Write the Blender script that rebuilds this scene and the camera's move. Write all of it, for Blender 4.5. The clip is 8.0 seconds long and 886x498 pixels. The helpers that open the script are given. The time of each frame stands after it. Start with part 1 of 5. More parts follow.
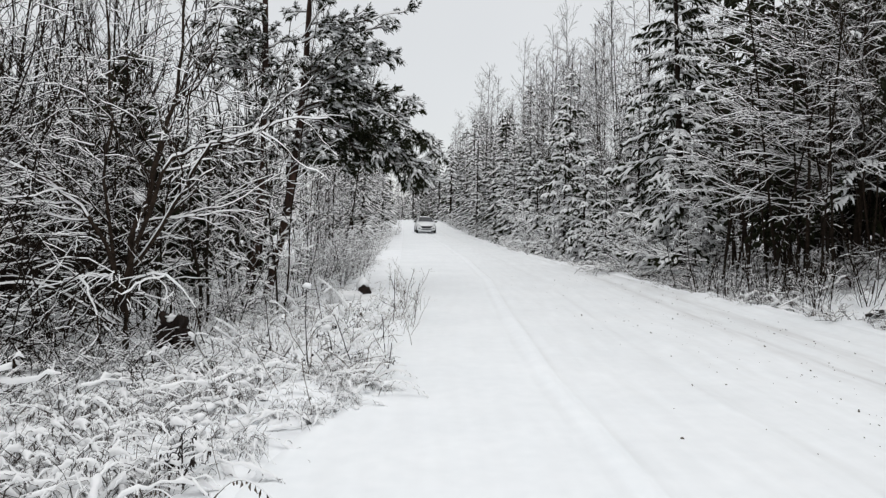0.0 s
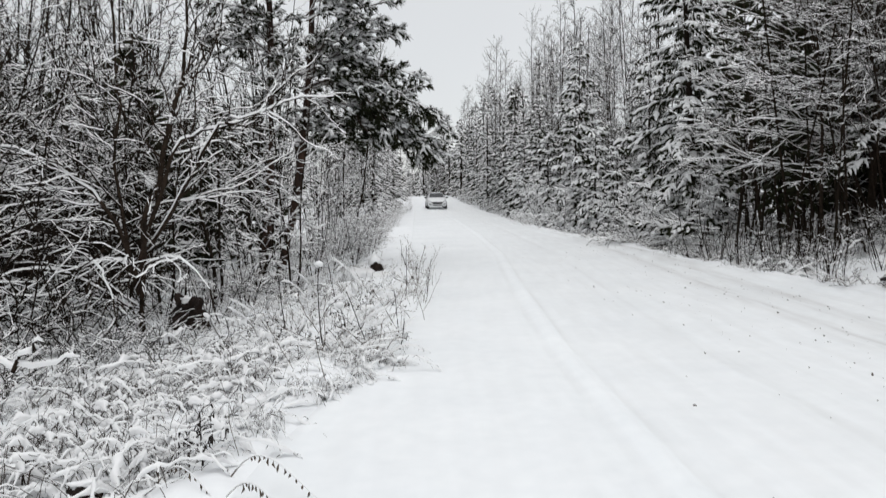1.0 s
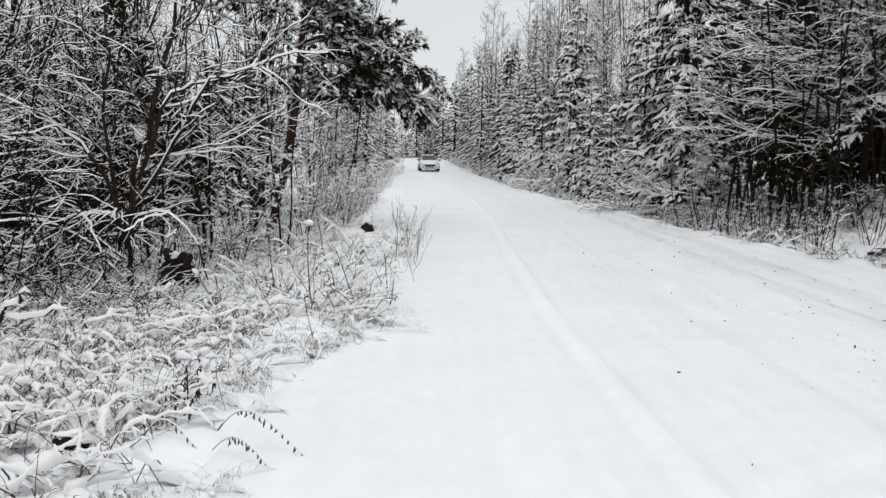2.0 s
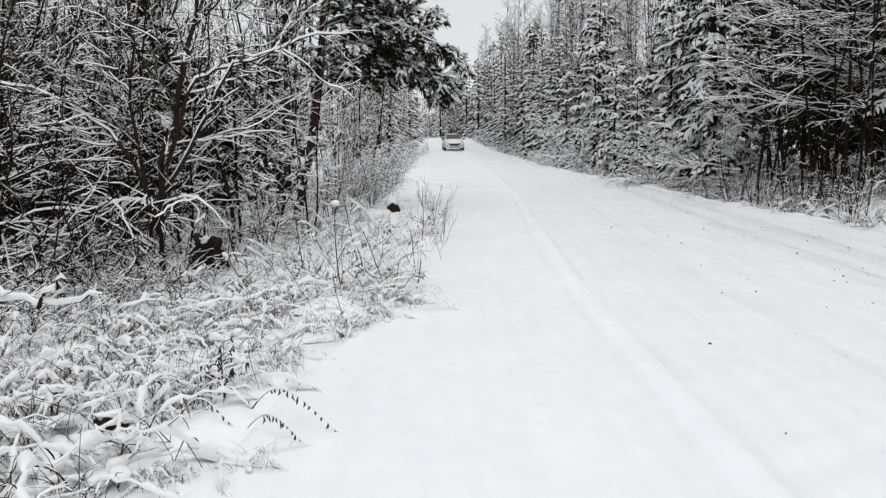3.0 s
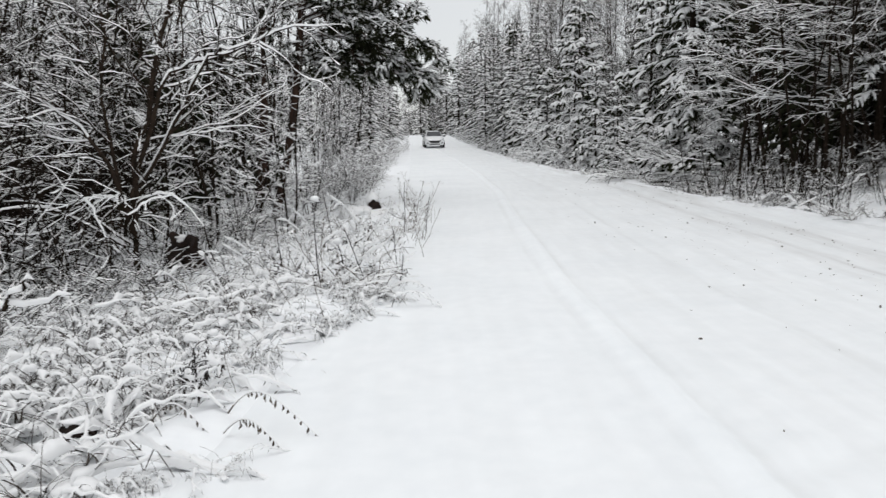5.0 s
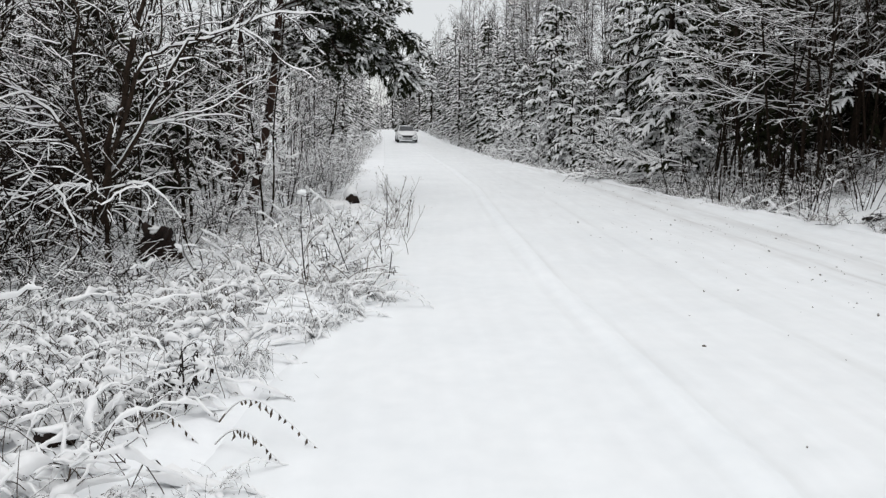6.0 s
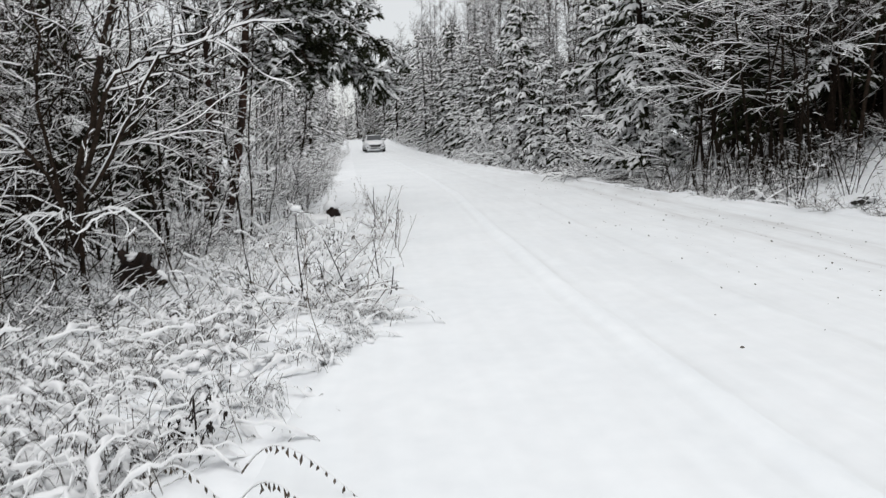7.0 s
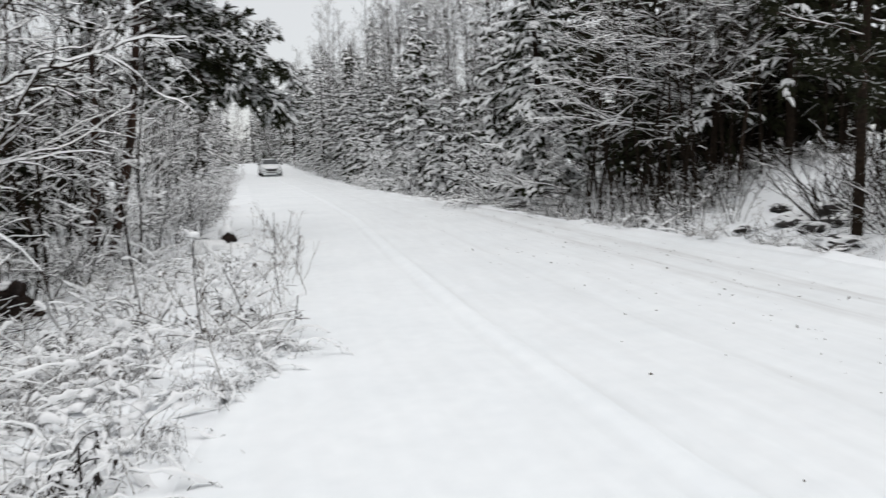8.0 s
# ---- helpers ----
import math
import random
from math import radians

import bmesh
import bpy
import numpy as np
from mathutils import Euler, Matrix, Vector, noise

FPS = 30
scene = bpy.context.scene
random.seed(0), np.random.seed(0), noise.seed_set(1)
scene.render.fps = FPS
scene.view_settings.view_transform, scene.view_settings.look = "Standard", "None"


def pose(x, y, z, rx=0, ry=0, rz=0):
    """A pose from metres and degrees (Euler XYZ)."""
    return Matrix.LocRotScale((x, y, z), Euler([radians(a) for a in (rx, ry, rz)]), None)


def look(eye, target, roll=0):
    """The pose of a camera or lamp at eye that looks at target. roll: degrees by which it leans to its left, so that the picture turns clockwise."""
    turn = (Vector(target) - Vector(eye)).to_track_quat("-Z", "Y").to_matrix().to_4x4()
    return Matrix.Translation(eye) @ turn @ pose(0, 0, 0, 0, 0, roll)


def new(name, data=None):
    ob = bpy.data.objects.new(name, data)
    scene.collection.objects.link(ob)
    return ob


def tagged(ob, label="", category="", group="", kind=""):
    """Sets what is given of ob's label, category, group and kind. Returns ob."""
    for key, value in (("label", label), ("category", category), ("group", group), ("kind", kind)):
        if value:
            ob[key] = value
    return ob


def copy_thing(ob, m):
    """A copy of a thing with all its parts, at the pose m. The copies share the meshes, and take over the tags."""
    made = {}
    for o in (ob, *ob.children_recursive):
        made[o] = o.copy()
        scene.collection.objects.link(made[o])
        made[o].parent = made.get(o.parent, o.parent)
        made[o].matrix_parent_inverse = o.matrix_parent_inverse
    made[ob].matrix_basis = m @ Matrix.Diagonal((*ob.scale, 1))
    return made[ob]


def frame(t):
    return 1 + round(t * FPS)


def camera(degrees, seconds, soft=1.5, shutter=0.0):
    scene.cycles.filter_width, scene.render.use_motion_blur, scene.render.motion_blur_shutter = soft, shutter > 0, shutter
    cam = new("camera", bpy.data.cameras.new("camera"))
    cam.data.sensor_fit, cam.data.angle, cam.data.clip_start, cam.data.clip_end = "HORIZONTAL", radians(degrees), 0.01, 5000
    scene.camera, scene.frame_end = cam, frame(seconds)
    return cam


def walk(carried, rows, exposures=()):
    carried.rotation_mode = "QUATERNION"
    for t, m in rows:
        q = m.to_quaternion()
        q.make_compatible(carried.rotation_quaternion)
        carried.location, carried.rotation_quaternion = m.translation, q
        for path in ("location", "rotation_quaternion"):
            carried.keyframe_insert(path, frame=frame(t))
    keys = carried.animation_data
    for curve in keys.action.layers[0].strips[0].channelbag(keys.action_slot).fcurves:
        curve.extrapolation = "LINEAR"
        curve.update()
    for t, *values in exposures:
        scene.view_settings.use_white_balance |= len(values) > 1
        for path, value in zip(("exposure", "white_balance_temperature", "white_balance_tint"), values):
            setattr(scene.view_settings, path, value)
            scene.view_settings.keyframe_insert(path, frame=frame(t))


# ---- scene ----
cam = camera(62.2, 8.0, soft=1.3, shutter=0.5)
PATH = [
    (0, (0.017, 0.56, 1.546), (-0.004, 2.559, 1.47), 0.7),
    (0.5, (0.025, 0.53, 1.544), (-0.004, 2.528, 1.462), 0.1),
    (1, (0.038, 0.542, 1.54), (-0.016, 2.536, 1.398), -0.9),
    (1.5, (0.043, 0.63, 1.515), (0.022, 2.617, 1.289), -1.5),
    (1.7, (0.038, 0.561, 1.531), (0.031, 2.548, 1.304), 1.0),
    (2.8, (0.046, 0.55, 1.512), (-0.058, 2.525, 1.214), -1.15),
    (3, (0.042, 0.546, 1.51), (-0.06, 2.522, 1.213), -1.0),
    (3.5, (0.049, 0.582, 1.505), (-0.054, 2.559, 1.223), -1.3),
    (4, (0.038, 0.707, 1.478), (-0.077, 2.682, 1.187), -1.4),
    (4.5, (0.029, 0.677, 1.467), (-0.089, 2.652, 1.177), -1.4),
    (5, (0.018, 0.712, 1.468), (-0.033, 2.688, 1.164), -1.3),
    (5.2, (-0.021, 0.727, 1.472), (-0.034, 2.706, 1.187), -0.5),
    (6.3, (-0.262, 1.05, 1.462), (-0.224, 3.023, 1.138), 0.2),
    (6.5, (-0.316, 1.126, 1.465), (-0.275, 3.1, 1.144), 0.1),
    (7, (-0.481, 1.309, 1.451), (-0.366, 3.283, 1.15), -2.8),
    (7.5, (-0.538, 1.466, 1.435), (-0.327, 3.441, 1.198), -1.7),
    (8, (-0.554, 1.464, 1.45), (-0.16, 3.409, 1.208), -1.7),
]
walk(cam, [(t, look(eye, target, roll)) for t, eye, target, roll in PATH])

# ---------------------------------------------------------------- light
world = bpy.data.worlds.new("overcast_sky")
scene.world = world
world.use_nodes = True
wn, wl = world.node_tree.nodes, world.node_tree.links
sky = wn.new("ShaderNodeTexSky")
sky.sky_type, sky.sun_disc = "NISHITA", False
sky.sun_elevation, sky.sun_rotation = radians(50), radians(200)
sky_part = wn.new("ShaderNodeMix")
sky_part.data_type = "RGBA"
sky_part.inputs["Factor"].default_value = 0.985
wl.new(sky.outputs["Color"], sky_part.inputs["A"])
cloud = wn.new("ShaderNodeTexNoise")
cloud.inputs["Scale"].default_value, cloud.inputs["Detail"].default_value = 1.6, 3
cloud_tone = wn.new("ShaderNodeValToRGB")
cloud_tone.color_ramp.elements[0].position, cloud_tone.color_ramp.elements[1].position = 0.3, 0.75
cloud_tone.color_ramp.elements[0].color = (0.655, 0.66, 0.661, 1)
cloud_tone.color_ramp.elements[1].color = (0.74, 0.746, 0.746, 1)
wl.new(cloud.outputs["Fac"], cloud_tone.inputs["Fac"])
wl.new(cloud_tone.outputs["Color"], sky_part.inputs["B"])
wl.new(sky_part.outputs["Result"], wn["Background"].inputs["Color"])
wn["Background"].inputs["Strength"].default_value = 1.0

sun = new("sun", bpy.data.lights.new("sun", "SUN"))
sun.data.energy, sun.data.angle, sun.data.color = 1.2, radians(60), (1.0, 0.985, 0.965)
sun.matrix_world = look((2, -5, 24), (0, 0, 0))


# ---------------------------------------------------------------- materials
def material(name, dark, light, scale=8.0, rough=0.85, bump=0.3, bump_scale=40.0, spec=0.25, stretch=(1, 1, 1), metal=0.0):
    """Two tones mixed by noise at two sizes, with a fine relief."""
    m = bpy.data.materials.new(name)
    m.use_nodes = True
    n, l = m.node_tree.nodes, m.node_tree.links
    b = n["Principled BSDF"]
    b.inputs["Roughness"].default_value = rough
    b.inputs["Specular IOR Level"].default_value = spec
    b.inputs["Metallic"].default_value = metal
    co = n.new("ShaderNodeTexCoord")
    mp = n.new("ShaderNodeMapping")
    mp.inputs["Scale"].default_value = stretch
    l.new(co.outputs["Object"], mp.inputs["Vector"])
    big, fine = n.new("ShaderNodeTexNoise"), n.new("ShaderNodeTexNoise")
    big.inputs["Scale"].default_value, big.inputs["Detail"].default_value = scale, 4
    fine.inputs["Scale"].default_value, fine.inputs["Detail"].default_value = bump_scale, 3
    l.new(mp.outputs["Vector"], big.inputs["Vector"])
    l.new(mp.outputs["Vector"], fine.inputs["Vector"])
    add = n.new("ShaderNodeMath")
    add.operation = "MULTIPLY_ADD"
    add.inputs[1].default_value = 0.4
    l.new(fine.outputs["Fac"], add.inputs[0])
    sc = n.new("ShaderNodeMath")
    sc.operation = "MULTIPLY"
    sc.inputs[1].default_value = 0.6
    l.new(big.outputs["Fac"], sc.inputs[0])
    l.new(sc.outputs[0], add.inputs[2])
    ramp = n.new("ShaderNodeValToRGB")
    ramp.color_ramp.elements[0].position, ramp.color_ramp.elements[1].position = 0.35, 0.65
    ramp.color_ramp.elements[0].color, ramp.color_ramp.elements[1].color = (*dark, 1), (*light, 1)
    l.new(add.outputs[0], ramp.inputs["Fac"])
    l.new(ramp.outputs["Color"], b.inputs["Base Color"])
    if bump:
        bp = n.new("ShaderNodeBump")
        bp.inputs["Strength"].default_value, bp.inputs["Distance"].default_value = bump, 0.02
        l.new(fine.outputs["Fac"], bp.inputs["Height"])
        l.new(bp.outputs["Normal"], b.inputs["Normal"])
    return m


SNOW = material("snow", (0.75, 0.757, 0.765), (0.85, 0.855, 0.86), 1.2, 0.7, 0.25, 14)
SNOW_GROUND = material("ground_snow", (0.8, 0.82, 0.842), (0.885, 0.902, 0.917), 0.8, 0.75, 0.35, 9)
BARK_GREY = material("grey_bark", (0.0095, 0.0068, 0.005), (0.045, 0.031, 0.0225), 14, 0.9, 0.4, 60, 0.08)
BARK_DARK = material("dark_bark", (0.007, 0.005, 0.0037), (0.028, 0.0195, 0.0135), 14, 0.9, 0.4, 60, 0.08)
BARK_PINE = material("pine_bark", (0.01, 0.007, 0.0055), (0.06, 0.03, 0.02), 6, 0.9, 0.7, 30, stretch=(1, 1, 0.35))
NEEDLES = material("needles", (0.0075, 0.009, 0.004), (0.026, 0.028, 0.0125), 5, 0.8, 0.3, 50, 0.1)
DRY = material("dry_stalk", (0.04, 0.031, 0.024), (0.15, 0.118, 0.088), 20, 0.9, 0.2, 60)
ROT = material("dark_debris", (0.007, 0.0055, 0.005), (0.03, 0.018, 0.013), 9, 0.95, 0.8, 40)
STONE = material("dark_stone", (0.012, 0.011, 0.01), (0.05, 0.046, 0.043), 6, 0.8, 0.6, 30)
GRIT = material("grit", (0.06, 0.05, 0.045), (0.2, 0.18, 0.16), 20, 0.9, 0.3, 60)


# ---------------------------------------------------------------- mesh helpers
def mesh_from(name, verts, quads, mat, smooth=True):
    """A mesh of quads from arrays, with the unused vertices left out."""
    quads = np.asarray(quads, dtype=np.int64).reshape(-1, 4)
    used, quads = np.unique(quads, return_inverse=True)
    quads = quads.reshape(-1, 4)
    me = bpy.data.meshes.new(name)
    me.vertices.add(len(used))
    me.vertices.foreach_set("co", np.asarray(verts)[used].astype(np.float32).ravel())
    me.loops.add(quads.size)
    me.loops.foreach_set("vertex_index", quads.ravel().astype(np.int32))
    me.polygons.add(len(quads))
    me.polygons.foreach_set("loop_start", np.arange(0, quads.size, 4, dtype=np.int32))
    me.polygons.foreach_set("use_smooth", np.full(len(quads), smooth))
    me.materials.append(mat)
    me.update(calc_edges=True)
    return me


def sweep(strands, sides, snow=0.02, rng=None, rounded=False, fat=False):
    """Tubes along polylines (points, radii, snow). Gives the vertices, the wood's quads and the snow's quads,
    which lie as a ridge on top of everything that is not too steep; fat: as a lumpy pillow, however thin the wood."""
    groups = {}
    for pts, rads, k in strands:
        groups.setdefault(len(pts), []).append((pts, rads, k))
    verts, wood, white, base = [], [], [], 0
    rng = rng or np.random.default_rng(3)
    ang = (-1 if sides == 3 else 1) * np.pi / 2 + 2 * np.pi * np.arange(sides) / sides
    ca, sa = np.cos(ang), np.sin(ang)
    over = np.radians([205, 150, 90, 30, -25]) if fat else np.radians([200, 145, 90, 35, -20]) if rounded or sides > 4 else np.radians([195, 90, -15])
    co, so = np.cos(over), np.sin(over)
    for n, items in groups.items():
        P = np.array([i[0] for i in items], dtype=float)
        R = np.array([i[1] for i in items], dtype=float)[..., None]
        K = np.array([i[2] for i in items], dtype=float)[:, None]
        m = len(items)
        T = np.gradient(P, axis=1)
        T /= np.linalg.norm(T, axis=2, keepdims=True) + 1e-9
        S = np.stack([T[..., 1], -T[..., 0], np.zeros((m, n))], axis=2)
        ln = np.linalg.norm(S, axis=2, keepdims=True)
        S = np.where(ln > 0.05, S / (ln + 1e-9), np.array([1.0, 0, 0]))
        U = np.cross(S, T)
        load = K * np.clip((1 - T[..., 2] ** 2 - (0.2 if rounded else 0.12)) * 1.6, 0, 1) * rng.uniform(0.4 if fat else 0.7, 1.3 if fat else 1.2, (m, n))
        load[:, -1] *= 0.15 if rounded else 0.5
        load[:, 0] *= 0.6 if rounded else 1.0
        high = load[..., None] * np.minimum(snow, 0.3 * snow + 1.1 * R)
        if fat:
            high = load[..., None] * snow
            if n > 8:
                wave = np.sin(rng.uniform(0, 6.28, (m, 1)) + np.arange(n) * rng.uniform(0.7, 1.3, (m, 1)))
                high *= (0.3 + 0.95 * np.clip(0.5 + 0.9 * wave, 0, 1))[..., None]
        ring = P[:, :, None] + S[:, :, None] * (ca[:, None] * R[:, :, None]) + U[:, :, None] * (sa[:, None] * R[:, :, None])
        verts.append(ring.reshape(-1, 3))
        idx = base + np.arange(m * n * sides).reshape(m, n, sides)
        nxt = np.roll(idx, -1, axis=2)
        q = np.stack([idx[:, :-1], idx[:, 1:], nxt[:, 1:], nxt[:, :-1]], axis=-1)
        base += m * n * sides
        lies = 0.5 * (load[:, :-1] + load[:, 1:]) > 0.22
        if sides <= 4:
            q = q[~(lies[:, :, None] & (np.sin(ang + np.pi / sides) > 0.05)[None, None, :])]
        wood.append(q.reshape(-1, 4))
        w = 1.05 * R + (0.68 if fat else 0.5 if rounded else 0.22) * high
        ridge = (P[:, :, None] + S[:, :, None] * (co[:, None] * w[:, :, None]) + U[:, :, None] * (0.25 + 0.75 * so[:, None]) * R[:, :, None])
        ridge[..., 2] += high * np.maximum(so, -0.2)[None, None, :]
        verts.append(ridge.reshape(-1, 3))
        k = len(over)
        idx = base + np.arange(m * n * k).reshape(m, n, k)
        q = np.stack([idx[:, :-1, :-1], idx[:, 1:, :-1], idx[:, 1:, 1:], idx[:, :-1, 1:]], axis=-1)
        white.append(q[lies].reshape(-1, 4))
        base += m * n * k
    return np.concatenate(verts), np.concatenate(wood), np.concatenate(white)


def part_of(parent, name, me, label=""):
    ob = new(name, me)
    ob.parent = parent
    return tagged(ob, label)


def part(name, bm, mat, parent, label="", smooth=False):
    me = bpy.data.meshes.new(name)
    bm.to_mesh(me)
    bm.free()
    me.materials.append(mat)
    if smooth:
        me.polygons.foreach_set("use_smooth", [True] * len(me.polygons))
    ob = new(name, me)
    ob.parent = parent
    return tagged(ob, label)


def thing(name, label, category, group="", m=None):
    ob = new(name)
    ob.empty_display_size = 0.2
    if m is not None:
        ob.matrix_basis = m
    return tagged(ob, label, category, group)


def clad(parent, name, strands, sides, mat, snow, seed, snow_name="snow", label="", rounded=False, fat=False):
    """The wood of the strands as one part and the snow that lies on it as another."""
    v, wood, white = sweep(strands, sides, snow, np.random.default_rng(seed), rounded, fat)
    if len(wood):
        tagged(part_of(parent, name, mesh_from(name, v, wood, mat), label), kind="stuff")
    if len(white):
        tagged(part_of(parent, snow_name, mesh_from(snow_name, v, white, SNOW), "white fresh snow lying along the branches"), kind="stuff")


# ---------------------------------------------------------------- the lie of the land
def road_left(y):
    return np.interp(y, [-60, 0, 5, 8, 11, 16, 26, 52, 90, 96, 110, 150, 400], [-2.4, -1.3, -0.95, -0.6, -0.45, -0.78, -1.55, -3.15, -5.5, -5.95, -9.5, -27, -160])


def road_right(y):
    return np.interp(y, [-60, 0, 10.5, 13.6, 15.4, 17.5, 21, 24.5, 27, 31, 42, 52, 60, 90, 96, 110, 150, 400], [6.6, 6.2, 5.9, 5.6, 5.12, 4.85, 4.65, 4.2, 3.8, 3.4, 2.75, 2.0, 1.2, -2.0, -2.5, -5.8, -21, -152])


def rise(y):
    """The road's own height along its length: flat, then up to a crest and down behind it."""
    return np.interp(y, [-400, 40, 50, 60, 70, 80, 90, 96, 105, 120, 160, 900], [0, 0, 0.08, 0.28, 0.62, 1.1, 1.55, 1.65, 1.45, 0.7, -0.8, -1.0])


def lumps(x, y, s, seed):
    """Smooth unevenness of about s metres."""
    r = np.random.default_rng(seed)
    z = 0
    for _ in range(7):
        a, f, p = r.uniform(0, 6.28), r.uniform(0.7, 1.6) * 6.28 / s, r.uniform(0, 6.28)
        z = z + np.sin((x * np.cos(a) + y * np.sin(a)) * f + p)
    return z / 7


def land(x, y):
    x, y = np.asarray(x, float), np.asarray(y, float)
    dl, dr = road_left(y) - x, x - road_right(y)
    z = rise(y)
    left = np.interp(dl, [-0.6, 0, 0.4, 1.2, 2.6, 4.5, 12, 60], [-0.06, -0.02, 0.02, -0.08, -0.3, -0.25, 0.1, 0.5])
    right = np.interp(dr, [-0.6, 0, 0.25, 0.6, 1.3, 2.6, 6, 14, 60], [-0.06, 0.0, 0.09, 0.03, -0.2, 0.0, 0.32, 0.7, 1.2])
    mound = 0.95 * np.exp(-(((x - 11.2) / 2.3) ** 2 + ((y - 16.3) / 2.9) ** 2))
    off = np.clip(np.maximum(dl, dr) / 0.8, 0, 1)
    near = np.exp(-((np.hypot(x, y)) / 60) ** 2)
    rough = off * near * np.where(dr > 0.3, 1.5, 1.0) * (0.09 * lumps(x, y, 0.9, 5) + 0.12 * lumps(x, y, 2.6, 6) + 0.035 * lumps(x, y, 0.35, 7))
    shelf = 0.05 * np.exp(-(((x + 1.05) / 0.45) ** 2 + ((y - 6.9) / 0.75) ** 2))
    return z + shelf + np.where(dl > -0.6, left, np.where(dr > -0.6, right, -0.06)) + mound * (dr > 0) + rough


def h(x, y):
    return float(land(x, y))


def axis(parts):
    """Grid lines from stretches (start, end, step)."""
    return np.unique(np.concatenate([np.arange(a, b, s) for a, b, s in parts]))


def grid_mesh(name, X, Y, Z, mat):
    ny, nx = X.shape
    v = np.stack([X, Y, Z], axis=-1).reshape(-1, 3)
    i = np.arange(nx * ny).reshape(ny, nx)
    q = np.stack([i[:-1, :-1], i[:-1, 1:], i[1:, 1:], i[1:, :-1]], axis=-1).reshape(-1, 4)
    return mesh_from(name, v, q, mat)


gx = axis([(-900, -100, 100), (-100, -30, 10), (-30, -12, 1), (-12, -6, 0.25), (-6, 0, 0.13), (0, 4, 0.4), (4, 9, 0.16), (9, 16, 0.25), (16, 40, 2), (40, 100, 10), (100, 901, 100)])
gy = axis([(-600, -60, 60), (-60, 0, 5), (0, 2, 0.5), (2, 9, 0.13), (9, 20, 0.22), (20, 40, 0.5), (40, 110, 2), (110, 200, 10), (200, 1300, 80)])
GX, GY = np.meshgrid(gx, gy)
ground = new("ground", grid_mesh("ground", GX, GY, land(GX, GY), SNOW_GROUND))
tagged(ground, "uneven snow-covered roadside ground with ditches", "ground", kind="structure")

# the road: one strip between its two edges, with ruts, a ploughed ridge and a crown
road_y = axis([(-60, 0, 4), (0, 2, 0.4), (2, 12, 0.08), (12, 25, 0.2), (25, 60, 0.7), (60, 125, 2), (125, 160, 6)])
road_u = np.linspace(0, 1, 96)
RU, RY = np.meshgrid(road_u, road_y)
RL, RR = road_left(RY) - 0.25, road_right(RY) + 0.2
RX = RL + RU * (RR - RL)


def rut(x, y, line, width, depth, ridge):
    d = (x - line) / width
    return -depth * np.exp(-d ** 2) + ridge * (np.exp(-((d - 1.7) * 1.6) ** 2) + np.exp(-((d + 1.7) * 1.6) ** 2))


bend = np.interp(RY, [0, 20, 30, 45, 90, 160], [0, 0, -0.35, -1.2, -5.6, -13])
RZ = rise(RY) + 0.008 * lumps(RX, RY, 1.4, 11) + 0.004 * lumps(RX, RY, 0.4, 12)
track = np.interp(RY, [3.6, 4.7, 6, 8, 13, 20], [1.23, 1.17, 1.1, 1.0, 0.96, 1.0]) - 1.16
RZ += rut(RX, RY, 1.16 + track + bend + 0.02 * np.sin(RY * 0.7), 0.085, -0.034, -0.016)
RZ += rut(RX, RY, 2.55 + bend + 0.05 * np.sin(RY * 0.4), 0.13, 0.015, 0.01) + rut(RX, RY, 4.35 + bend * 0.8 + 0.06 * np.sin(RY * 0.33), 0.16, 0.025, 0.014)
RZ += rut(RX, RY, 5.0 + bend * 0.8 + 0.08 * np.sin(RY * 0.21), 0.1, 0.02, 0.012)
RZ += rut(RX, RY, 0.35 + bend + 0.05 * np.sin(RY * 0.5), 0.12, 0.006, 0.005)
cross_track = np.interp(RX, [1.1, 2.1, 4, 6], [3.55, 4.12, 5.0, 5.7])
RZ += np.where(RX > 1.2, rut(RY, RX, cross_track, 0.1, 0.012, 0.008), 0)
edge = np.minimum(RU, 1 - RU) * (RR - RL)
RZ += np.where(RU > 0.5, 0.09, 0.03) * np.exp(-((edge - 0.22) / 0.18) ** 2) * (1 + 0.7 * lumps(RX, RY, 0.5, 14))
blend = np.clip(1 - (edge - 0.08) / np.where(RU > 0.5, 0.3, 0.75), 0, 1)
blend = blend * blend * (3 - 2 * blend)
RZ = RZ * (1 - blend) + (land(RX, RY) + 0.012 - 0.06 * (edge < 0.04)) * blend
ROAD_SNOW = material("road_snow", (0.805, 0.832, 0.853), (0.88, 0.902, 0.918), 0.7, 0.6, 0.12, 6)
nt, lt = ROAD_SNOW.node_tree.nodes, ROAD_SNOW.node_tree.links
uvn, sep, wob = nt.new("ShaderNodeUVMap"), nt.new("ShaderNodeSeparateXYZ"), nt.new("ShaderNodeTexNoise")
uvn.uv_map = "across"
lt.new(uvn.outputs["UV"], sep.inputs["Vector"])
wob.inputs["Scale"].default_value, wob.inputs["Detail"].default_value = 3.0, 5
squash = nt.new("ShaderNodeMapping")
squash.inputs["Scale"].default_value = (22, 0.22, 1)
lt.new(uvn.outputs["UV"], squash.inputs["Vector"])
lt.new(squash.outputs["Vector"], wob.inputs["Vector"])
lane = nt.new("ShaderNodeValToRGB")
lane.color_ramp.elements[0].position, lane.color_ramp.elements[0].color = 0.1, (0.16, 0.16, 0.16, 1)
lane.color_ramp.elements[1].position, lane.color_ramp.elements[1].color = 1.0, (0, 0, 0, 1)
